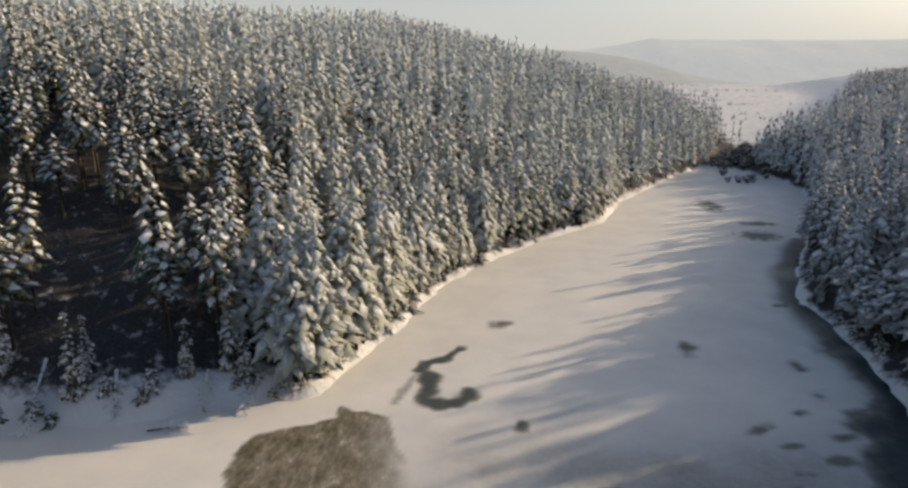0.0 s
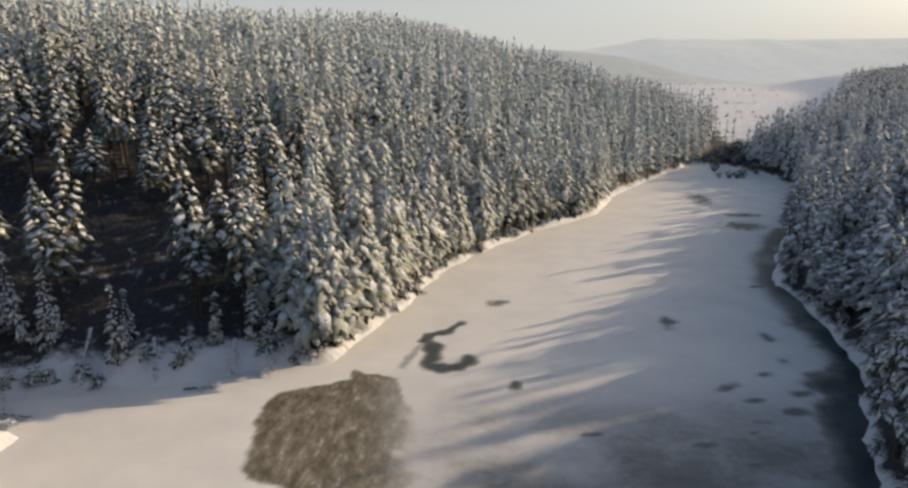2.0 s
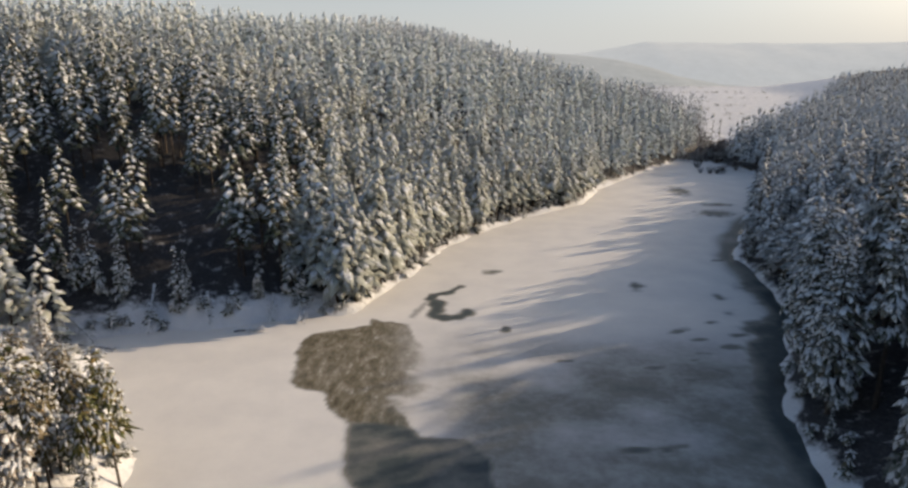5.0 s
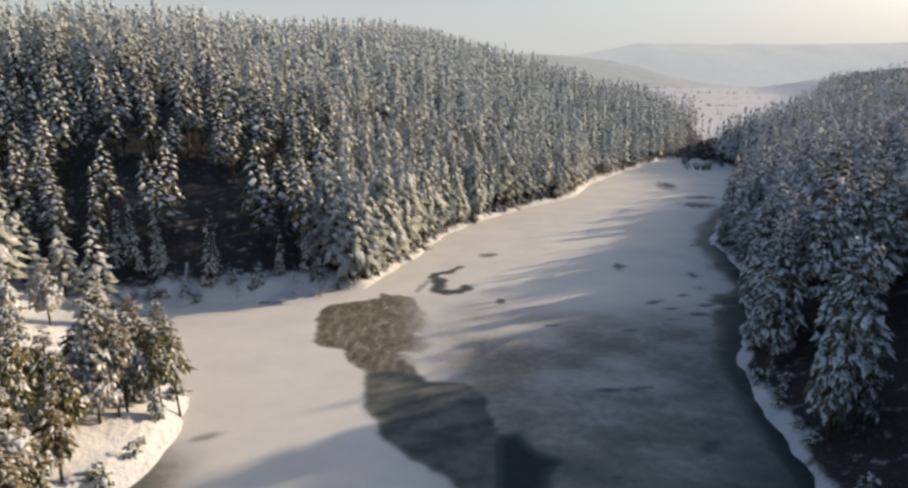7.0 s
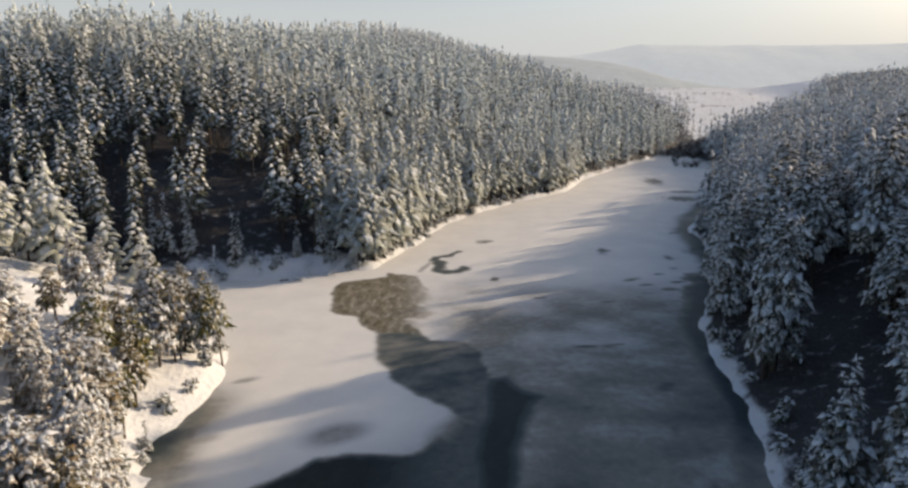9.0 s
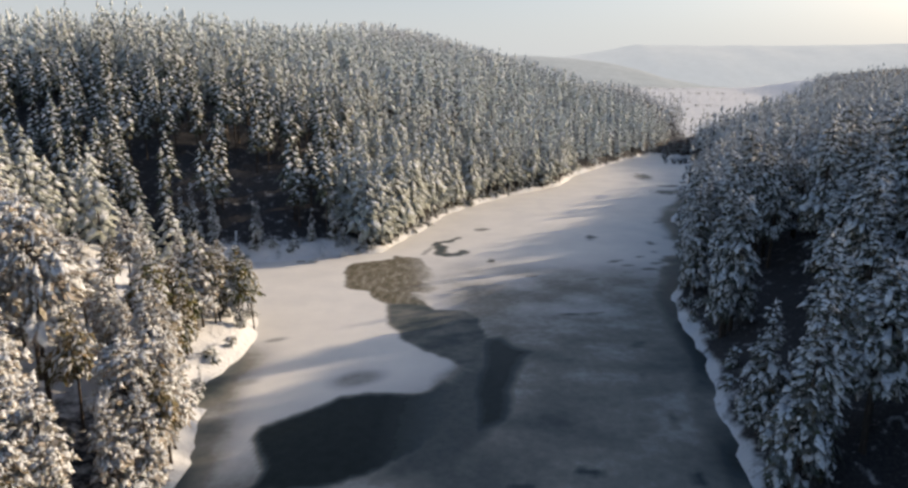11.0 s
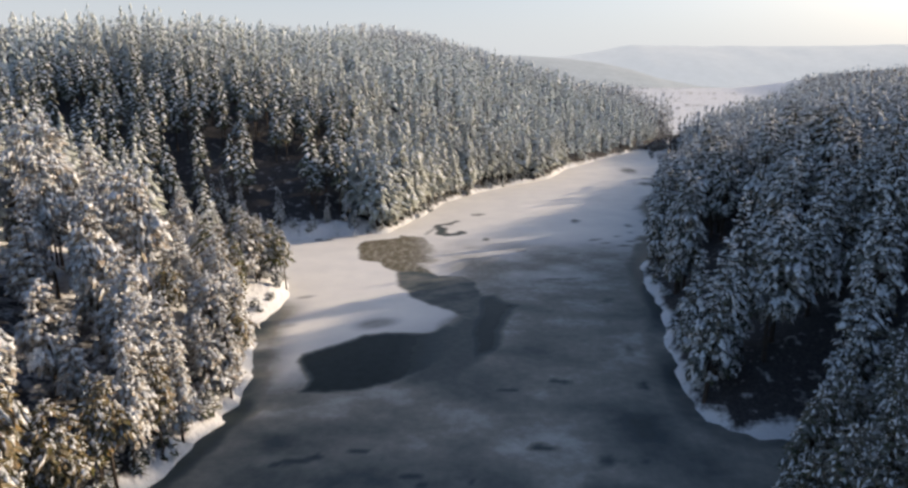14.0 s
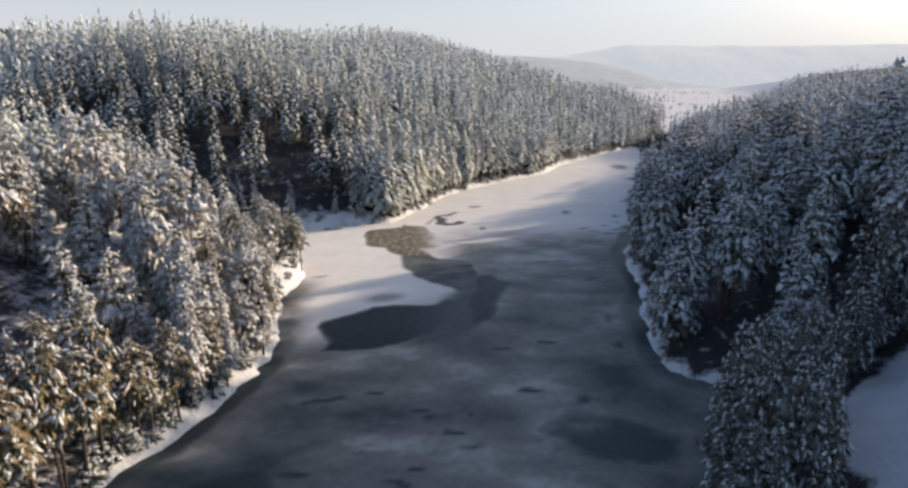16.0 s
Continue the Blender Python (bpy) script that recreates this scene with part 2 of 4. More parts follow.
# ---- plan ----
RIGHT_SHORE = [(60, -400), (40, -160), (28, -100), (21, -72), (20, -60), (22, -48), (25.5, -40), (30, -33.5), (36, -28.5), (41, -24.5), (43, -21), (42, -18.2),
               (38.6, -16.8), (33, -16.3), (29.8, -12), (30.4, 0), (32.5, 12), (36, 26), (37.8, 42), (39, 54), (45, 70), (57, 92), (58.5, 101),
               (61.7, 119), (63, 134), (71, 155), (96, 199), (116, 240), (131, 278), (132, 310), (128, 345)]
LEFT_SHORE = [(114.5, 350), (80.4, 298), (48, 240), (36, 205), (17.4, 183), (2.5, 162), (-10, 136), (-15.5, 113), (-21, 97), (-23.5, 88), (-32, 85),
              (-40, 82), (-46.5, 79.3), (-53, 78), (-59, 76), (-66, 72), (-63, 68), (-56, 66), (-56, 59), (-47, 50.5), (-39.5, 42), (-36.6, 36),
              (-36.0, 29), (-35.9, 22), (-36.6, 16.5), (-33, 3), (-29.4, -11), (-31, -24), (-33, -32), (-36, -40.5), (-38, -50), (-44, -80), (-55, -150), (-70, -400)]
LAKE = RIGHT_SHORE + LEFT_SHORE
VALLEY = [(114.5, 340), (165, 470), (192, 580), (188, 800), (185, 1000), (150, 1350), (560, 1350), (490, 1000), (400, 830), (320, 690),
          (240, 540), (190, 460), (131, 335)]
CLEARING = [(45, -30), (49, -26), (56, -22), (68, -18), (78, -30), (72, -50), (55, -64), (38, -64), (35, -54), (38, -42)]   # snowy flat behind the point
POINT = [(56, -17.5), (46, -24.5), (38, -32), (31, -41), (27.5, -52), (28, -74)]                                             # the point's wooded spine
FIELD = [(150, 400), (176, 440), (203, 560), (238, 690), (270, 1000), (300, 1350), (720, 1350), (540, 1000), (350, 690), (268, 560), (222, 450), (190, 405)]   # open snow in the valley
GULLY = [(-62, 72), (-120, 84), (-280, 118)]
AXIS_Y = [-400, 0, 100, 200, 350, 600, 900, 2000, 4000]
AXIS_X = [0, 0, 15, 55, 120, 210, 300, 420, 500]


def shore_distance(x, y):
    return outside_distance(x, y, LAKE) + 1.0 * field_noise(x, y, 7.0, 5, 3) + 0.9 * field_noise(x, y, 3.6, 6, 2)


def height(x, y):
    """Ground height over the plan: lake bed, banks, wooded hills, the rising valley and the far range."""
    d = shore_distance(x, y)
    dv = outside_distance(x, y, VALLEY)
    dg = line_distance(x, y, GULLY)
    left = x < np.interp(y, AXIS_Y, AXIS_X)
    north = y > np.interp(x, [-280, -120, -62], [118, 84, 72])
    away = np.maximum(0, np.minimum(d, dv))
    dl = np.maximum(0, np.minimum(away, dg * 1.0 + 0.25 * away) - 38 * step(430, 600, y))
    hill = np.where(left, np.where(north, (67 + 2 * step(-230, -150, x) * step(60, 0, x) - 2.5 * step(-150, -230, x) + 21 * step(330, 700, y) * step(70, -120, x)) * (1 - np.exp(-dl / 122)), 30 * (1 - np.exp(-dl / 70))), (60 - 11 * step(60, 130, y)) * (1 - np.exp(-away / 130)))
    hill += 40 * step(78, 122, x) * step(42, 8, y)        # steep shoulder added out of view, only to shade the point
    hill += step(8, 80, away) * (3.5 * field_noise(x, y, 70, 21, 3) + 7 * field_noise(x, y, 240, 31, 2))
    floor = 0.055 * np.maximum(0, y - 500)
    floor = np.where(y > 1300, 44 - np.minimum(44, 0.25 * (y - 1300)), floor)
    rim = step(450, 1500, -x) * 60 + step(500, 1500, x) * 22
    bank = -1.3 + 2.0 * step(-1.4, 1.6, d) + 0.9 * field_noise(x, y, 3.8, 11, 2) * step(0, 3, d)
    return bank + hill * (1 - step(1150, 1420, y)) + floor + rim * (1 - step(1150, 1420, y))


def axis(knots):
    out = []
    for (a, b, s) in knots:
        out += list(np.arange(a, b, s))
    return np.array(out + [knots[-1][1]], dtype=float)


def sheet(name, xs, ys, zfun, mats, keep=None):
    X, Y = np.meshgrid(xs, ys)
    Z = zfun(X, Y)
    idx = np.arange(X.size).reshape(X.shape)
    quads = np.stack([idx[:-1, :-1], idx[:-1, 1:], idx[1:, 1:], idx[1:, :-1]], -1).reshape(-1, 4)
    v = np.stack([X, Y, Z], -1).reshape(-1, 3)
    if keep is not None:
        ok = keep(X, Y).ravel()
        quads = quads[ok[quads].any(axis=1)]
        used = np.unique(quads)
        back = np.zeros(len(v), dtype=np.int64)
        back[used] = np.arange(len(used))
        v, quads = v[used], back[quads]
    me = arrays_mesh(name, v, quads, mats, smooth=True)
    return me, v


gx = axis([(-3200, -1200, 160), (-1200, -400, 40), (-400, -160, 8), (-160, 160, 2.2), (160, 480, 8), (480, 1280, 40), (1280, 3400, 160)])
gy = axis([(-900, -300, 60), (-300, -120, 12), (-120, 220, 2.2), (220, 400, 4), (400, 800, 10), (800, 1500, 25), (1500, 4300, 70)])
ground_me, gv = sheet("ground", gx, gy, height, [GROUND])
float_attribute(ground_me, "woodland", step(1150, 1500, gv[:, 1]))
g_d = outside_distance(gv[:, 0], gv[:, 1], LAKE)
g_spit = (gv[:, 0] < 0) & (gv[:, 1] < np.interp(gv[:, 0], [-280, -120, -62], [118, 84, 72]))
g_field = outside_distance(gv[:, 0], gv[:, 1], FIELD) < 6
# dark floor under the trees: debris and painted tree shade in one
g_cover = np.where(gv[:, 0] < -28, np.where(gv[:, 1] < 8, step(1.0, 2.6, g_d), step(2, 7, g_d)), step(0.5, 1.7, g_d)) * 0.52 * (gv[:, 1] > -300)
float_attribute(ground_me, "litter_shade", np.where(g_field | inside(gv[:, 0], gv[:, 1], CLEARING), 0.0, np.where(g_spit, 0.8 * g_cover * step(12, -8, gv[:, 1]), g_cover)))
tagged(new("ground", ground_me), "deep settled snow over wooded banks and hills", "ground", kind="structure")

# ---- lake ----
SLUSH = [(-16.5, 50.5), (-19.4, 53.1), (-21.5, 57.8), (-25.8, 58.9), (-26.9, 61.4), (-27.3, 67.0), (-29.2, 70.3), (-29.8, 74.4), (-29.4, 77.3), (-26.0, 80.0), (-21.8, 81.3),
         (-19.6, 83.4), (-19.7, 86.5), (-17.7, 84.8), (-12.8, 83.7), (-10.0, 76.0), (-7.0, 66.0), (-6.0, 56.0), (-9.0, 50.0)]
MELT = [(-16.6, 51.5), (-11.5, 54.4), (-7.2, 47.4), (-1.7, 47.6), (1.3, 43.0), (3.0, 35.0), (3.0, 20.0), (-1.6, 22.6), (-4.2, 26.3), (-7.6, 29.1), (-10.8, 32.2), (-12.4, 36.8), (-14.2, 39.8), (-15.4, 46.5)]
DEEP = [(2.5, 34.0), (5.5, 35.0), (7.0, 31.3), (10.0, 28.9), (8.3, 26.0), (7.0, 21.9), (6.2, 16.0), (5.3, 7.0), (1.0, 4.5), (0.2, 14.0), (1.8, 24.0)]
POOL = [(-25.4, 1.7), (-24.9, 4.1), (-22.5, 6.6), (-18.3, 10.2), (-17.0, 12.4), (-13.5, 13.4), (-6.5, 14.0), (-3.6, 18.2), (-0.5, 17.0), (-1.0, 9.0), (-5.0, 1.0), (-11.0, -4.6),
        (-16.0, -7.6), (-22.6, -8.2), (-21.9, -4.2), (-24.3, -0.4)]
JOIN = [(-4.0, 17.0), (-1.4, 22.6), (3.0, 22.0), (5.0, 8.0), (0.0, -4.0), (-10.0, -6.0)]
BLACK = [(-29.5, -41.5), (-25.5, -39.6), (-21.0, -37.6), (-18.0, -44.0), (-20.0, -54.0), (-31.0, -52.0)]
CRACK = [[(-4.0, 106.8), (-5.4, 104.3), (-6.4, 102.4)], [(-6.4, 102.2), (-9.4, 100.5), (-10.6, 97.6)], [(-8.6, 96.4), (-8.2, 92.6), (-8.6, 88.8), (-6.6, 87.6), (-4.4, 88.0), (-2.2, 90.9)],
         [(-10.6, 97.6), (-11.4, 93.0), (-12.6, 87.6)]]
CRACK_HALF = [0.7, 1.0, 1.8, 0.5]
# dark wet flecks: place, half length, half width, heading in degrees
FLECKS = [(32.8, 109.2, 3.2, 1.4, 80), (4.3, 83.0, 1.9, 1.1, 85), (2.1, 117.3, 2.0, 1.3, 30), (80.0, 238.5, 11.0, 3.6, 82), (78.8, 192.5, 7.5, 5.0, 20), (84.0, 209.0, 6.0, 2.6, 0), (58.0, 131.5, 1.6, 0.8, 0),
          (41.4, 88.8, 1.8, 0.8, 30), (34.6, 84.0, 2.2, 1.0, 40), (41.0, 77.9, 2.4, 1.3, 0), (37.0, 80.6, 2.2, 0.9, 20), (56.7, 111.3, 3.0, 1.6, 100), (26.7, 69.1, 1.9, 0.8, 20), (30.4, 65.1, 1.6, 0.7, 0),
          (36.5, 66.2, 2.0, 0.9, 10), (33.0, 72.0, 2.4, 0.8, 30), (44.5, 83.0, 2.0, 0.9, 20), (13.2, 70.5, 1.6, 0.6, 10), (35.3, 74.9, 1.8, 0.7, 0), (19.5, 46.5, 3.4, 0.8, 5), (23.4, 47.5, 1.8, 0.6, 0),
          (25.8, 58.8, 1.6, 0.6, 20), (17.4, 61.7, 1.4, 0.6, 0), (48.0, 103.0, 2.2, 1.1, 80), (47.0, 94.0, 1.8, 1.0, 60), (15.5, 26.0, 2.6, 0.9, -20), (12.0, 28.6, 2.2, 1.0, -30),
          (-20.0, -24.4, 3.0, 0.8, 12), (-16.6, -23.2, 1.4, 0.7, 40), (-11.6, -21.8, 1.9, 0.6, 5), (-5.9, -26.0, 1.8, 0.6, -10), (-4.3, -28.3, 0.7, 1.3, 0), (0.8, -26.8, 0.8, 1.0, 0),
          (-1.2, -31.4, 2.2, 0.5, -14), (1.8, -34.0, 1.7, 0.8, 20), (-4.8, -38.9, 1.5, 0.6, 0), (-6.0, -41.8, 2.0, 0.6, -20), (-11.7, -35.8, 1.3, 0.5, -30), (-12.0, -43.5, 2.4, 0.7, 5), (-18.0, -40.6, 3.2, 0.5, 4),
          (25.6, 22.0, 2.8, 1.4, 70), (26.0, 9.0, 3.2, 1.3, 80), (23.4, 14.5, 1.8, 0.7, 30), (27.6, 33.0, 2.6, 1.2, 60), (25.0, -3.0, 3.0, 1.4, 85), (20.5, 4.0, 2.2, 0.8, 20), (17.9, -22.4, 3.6, 1.8, 20), (9.0, -20.0, 2.2, 0.5, 0), (5.6, -6.0, 2.8, 0.8, 10), (13.0, -3.0, 2.0, 0.8, -10), (8.0, -47.0, 2.6, 0.9, 10), (-8.0, -52.0, 3.0, 0.8, -8)]


def wetness(x, y):
    """How wet the ice is, from 0 (dry snow) to 1 (open, dark), with basin shade painted in, and how much brown slush
    lies on it.
    """
    d = -outside_distance(x, y, LAKE)
    wob = 0.75 * field_noise(x, y, 5.0, 61, 4)
    ragged = 0.9 * field_noise(x, y, 1.6, 63, 2)
    mott = field_noise(x, y * 1.6, 11, 71, 5)
    streak = field_noise(x + 0.7 * y, (y - 0.5 * x) * 1.8, 5, 75, 4)
    right = x > np.interp(y, AXIS_Y, AXIS_X)
    def patch(poly, soft, level, jag=0.0):
        return level * step(soft, -soft * 0.6, outside_distance(x, y, poly) + wob + jag * ragged)
    # thin, grey snow-ice, wetter down the lake; basin shade is put into its wetness too
    shade_side = step(-15, 8, x + 0.22 * (y - 45))
    thin = (0.04 + 0.33 * step(94, 60, y) + 0.13 * step(58, 26, y)) * shade_side
    thin = np.maximum(thin, 0.55 * step(30, 4, y) * step(-16, 4, x + 0.9 * (18 - y)))
    w = thin * (1 + 0.7 * np.clip(mott, -0.7, 0.7)) * step(-150, -90, y)
    # slush with a ragged, dark far edge, thinning out towards the middle of the lake
    lie = outside_distance(x, y, SLUSH) + wob + 0.5 * ragged
    thick = 1 - step(-19, -1, x + 0.16 * (y - 66))
    slush = step(0.35, -0.25, lie) * step(-0.45, 0.1, field_noise(x + 0.4 * y, y * 1.5, 7, 87, 4) + 1.5 * thick - 0.75) * (1 - 0.8 * step(-17, -4, x + 0.16 * (y - 66) + 5 * streak))
    w = np.maximum(w, slush * np.clip(0.50 + 0.42 * streak, 0.22, 0.72))
    w = np.maximum(w, 0.70 * step(0.4, -0.3, lie) * step(-3.6, -0.6, lie + 2.2 * streak) * step(78, 83, y + 0.3 * (x + 22)) * step(-11.5, -15, x))
    w = np.maximum(w, patch(MELT, 0.9, 0.68, 0.4) * (0.95 + 0.35 * np.clip(streak, -0.5, 0.5)))
    w = np.maximum(w, patch(DEEP, 2.6, 0.93))
    w = np.maximum(w, patch(JOIN, 4.0, 0.70))
    w = np.maximum(w, patch(POOL, 1.0, 0.97, 0.3) * (1 - 0.27 * step(-12, -2, x + 0.3 * mott)))
    w = np.maximum(w, patch(BLACK, 4.0, 0.86))
    for line, half in zip(CRACK, CRACK_HALF):
        w = np.maximum(w, (0.74 if half > 0.6 else 0.34) * step(half + 0.5, half * 0.4, line_distance(x, y, line) + 0.7 * ragged + 0.4 * wob))
    # soft smudges on the sunlit tongue and wet snow round the spit's tip
    for sx, sy, a, b in ((-33.6, 23.5, 3.6, 1.5), (-32.4, 31.5, 2.6, 1.1), (-32.0, 16.0, 3.2, 1.8), (-16.2, 18.0, 4.4, 2.6), (-16.8, 17.4, 3.0, 1.2)):
        u, v = (x - sx) * 0.86 + (y - sy) * 0.5, (y - sy) * 0.86 - (x - sx) * 0.5
        w = np.maximum(w, 0.36 * step(1.25, 0.3, np.hypot(u / a, v / b) + 0.25 * mott))
    for fx, fy, a, b, turn in FLECKS:
        near_it = (np.abs(x - fx) < 3 * a + 3) & (np.abs(y - fy) < 3 * a + 3)
        c, sn = math.cos(radians(turn)), math.sin(radians(turn))
        u, v = (x[near_it] - fx) * c + (y[near_it] - fy) * sn, (y[near_it] - fy) * c - (x[near_it] - fx) * sn
        w[near_it] = np.maximum(w[near_it], (0.84 if fy < 0 else 0.52 if a < 2.5 and fx > 10 else 0.66) * step(1.5, 0.2, np.hypot(u / a, v / b) + 0.75 * ragged[near_it] + 0.3 * wob[near_it]))
    # wet margins under the banks
    w = np.maximum(w, np.where(right & (y < 190), step(6.5, 0.8, d + 2.4 * mott) * (0.74 + 0.5 * mott) * step(-30, 10, y + 30), 0))
    w = np.maximum(w, np.where(right, step(118, 104, y) * step(34, 54, y) * step(6.5, 1.5, d + 4.0 * mott + 1.2 * ragged) * 0.74, 0))
    w = np.maximum(w, np.where(~right, step(34, 22, y) * step(8, 1, d + 2 * mott) * (0.52 + 0.5 * mott), 0))
    w = np.maximum(w, np.where(~right, step(-4, -12, y) * step(4.5, 1.0, d + 1.5 * mott) * 0.82, 0))
    w = np.maximum(w, 0.42 * step(3, -10, y) * step(-26, -17, y) * step(-10, -19, x) * step(1, 3, d) * (1 + 0.6 * mott))
    # darker drowned ice beside the point, and drifting grey streaks over the open basin
    w = np.maximum(w, 0.80 * step(1.25, 0.1, np.hypot((x - 19.5) / 9.5, (y + 33) / 9.0) + 1.0 * mott + 0.25 * wob))
    w = np.maximum(w, 0.50 * step(0.20, 0.5, field_noise(x * 0.8 + 0.3 * y, y * 1.7, 9, 79, 4)) * step(20, -2, y) * step(-110, -70, y))
    return np.clip(w, 0, 1), slush


ix = axis([(-90, -42, 1.5), (-42, 14, 0.5), (14, 42, 0.8), (42, 150, 1.5)])
iy = axis([(-420, -120, 6), (-120, -60, 1.5), (-60, 14, 0.75), (14, 106, 0.45), (106, 362, 1.7)])
ice_me, iv = sheet("lake_ice", ix, iy, lambda x, y: 0.0 * x + 0.03 * field_noise(x, y, 12, 91, 3), [ICE], keep=lambda x, y: outside_distance(x, y, LAKE) < 2.5)
ice_wet, ice_slush = wetness(iv[:, 0], iv[:, 1])
float_attribute(ice_me, "wet", ice_wet)
float_attribute(ice_me, "slush", ice_slush)
tagged(new("water", ice_me), "frozen lake under thin snow with dark wet slush patches", "frozen lake", kind="structure")


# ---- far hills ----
# Distance haze is put into the pale colours and the emission.
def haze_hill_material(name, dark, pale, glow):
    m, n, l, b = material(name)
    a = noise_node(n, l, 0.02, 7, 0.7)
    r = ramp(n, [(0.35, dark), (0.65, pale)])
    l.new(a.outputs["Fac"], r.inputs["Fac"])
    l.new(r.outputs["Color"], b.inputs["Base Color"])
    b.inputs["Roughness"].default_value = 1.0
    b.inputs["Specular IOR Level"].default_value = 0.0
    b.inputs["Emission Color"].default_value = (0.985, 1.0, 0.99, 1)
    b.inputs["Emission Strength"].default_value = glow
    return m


def far_hill(x0, x1, y0, y1, crest, seed, mat, label):
    xs, ys = np.linspace(x0, x1, 120), np.linspace(y0, y1, 28)
    def z(x, y):
        t = np.clip((y - y0) / (y1 - y0), 0, 1)
        top = np.interp(x, [p[0] for p in crest], [p[1] for p in crest])
        return top * np.sin(np.pi * np.minimum(t * 0.62, 1)) + step(0.02, 0.3, t) * 0.06 * top * field_noise(x, y, 260, seed, 4) + 30 * t
    me, _ = sheet("backdrop", xs, ys, z, [mat])
    return tagged(new("backdrop", me), label, "hill", kind="structure")


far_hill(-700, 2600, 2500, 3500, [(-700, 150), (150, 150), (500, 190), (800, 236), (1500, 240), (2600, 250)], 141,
         haze_hill_material("far_hill_haze", (0.20, 0.20, 0.195), (0.25, 0.25, 0.245), 0.335), "pale distant hills with winter haze painted in")
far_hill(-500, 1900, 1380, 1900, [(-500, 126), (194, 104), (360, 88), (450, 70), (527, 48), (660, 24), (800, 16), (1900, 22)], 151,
         haze_hill_material("low_hill_haze", (0.11, 0.118, 0.115), (0.19, 0.198, 0.195), 0.245), "low hills behind the snowy field with haze painted in")


# ---- trees ----
def frames(az, pitch):
    """Outward, sideways and upward axes of a spray."""
    u = np.array([math.cos(az) * math.cos(pitch), math.sin(az) * math.cos(pitch), math.sin(pitch)])
    s = np.array([-math.sin(az), math.cos(az), 0.0])
    return u, s, np.cross(u, s)


# a long drooping bough tongue: needles below, a rounded ridge of snow on it
FAN = np.array([(0, 0, 0), (0.36, 0.62, -0.10), (0.36, -0.62, -0.10), (0.74, 0.58, -0.36), (0.74, -0.58, -0.36), (1.04, 0, -0.58)])
FAN_F = [(0, 1, 2), (1, 3, 2), (2, 3, 4), (3, 5, 4)]
FAN_LOW = np.array([(0, 0, 0), (0.55, 0.62, -0.24), (0.55, -0.62, -0.24), (1.05, 0, -0.6)])
FAN_LOW_F = [(0, 1, 2), (1, 3, 2)]
PAD_LOW = np.array([(0.0, 0, 0.05), (0.55, 0.56, -0.14), (0.5, 0, 0.22), (0.55, -0.56, -0.14), (0.92, 0, -0.40)])
PAD_LOW_F = [(0, 1, 2), (0, 2, 3), (1, 4, 2), (2, 4, 3)]


class Bag:
    """Collects vertices and triangles."""
    def __init__(self):
        self.v, self.f, self.n = [], [], 0

    def add(self, v, f):
        self.v.append(np.asarray(v, dtype=float))
        self.f.append(np.asarray(f, dtype=np.int64) + self.n)
        self.n += len(v)

    def arrays(self):
        if not self.v:
            return np.zeros((0, 3)), np.zeros((0, 3), dtype=np.int64)
        return np.concatenate(self.v), np.concatenate(self.f)


def tube(bag, points, radii, sides):
    rings = []
    for p, r in zip(points, radii):
        rings.append([(p[0] + r * math.cos(2 * math.pi * k / sides), p[1] + r * math.sin(2 * math.pi * k / sides), p[2]) for k in range(sides)])
    v = np.array(rings).reshape(-1, 3)
    f = []
    for i in range(len(points) - 1):
        for k in range(sides):
            a, b, c, d = i * sides + k, i * sides + (k + 1) % sides, (i + 1) * sides + (k + 1) % sides, (i + 1) * sides + k
            f += [(a, b, c), (a, c, d)]
    bag.add(v, f)


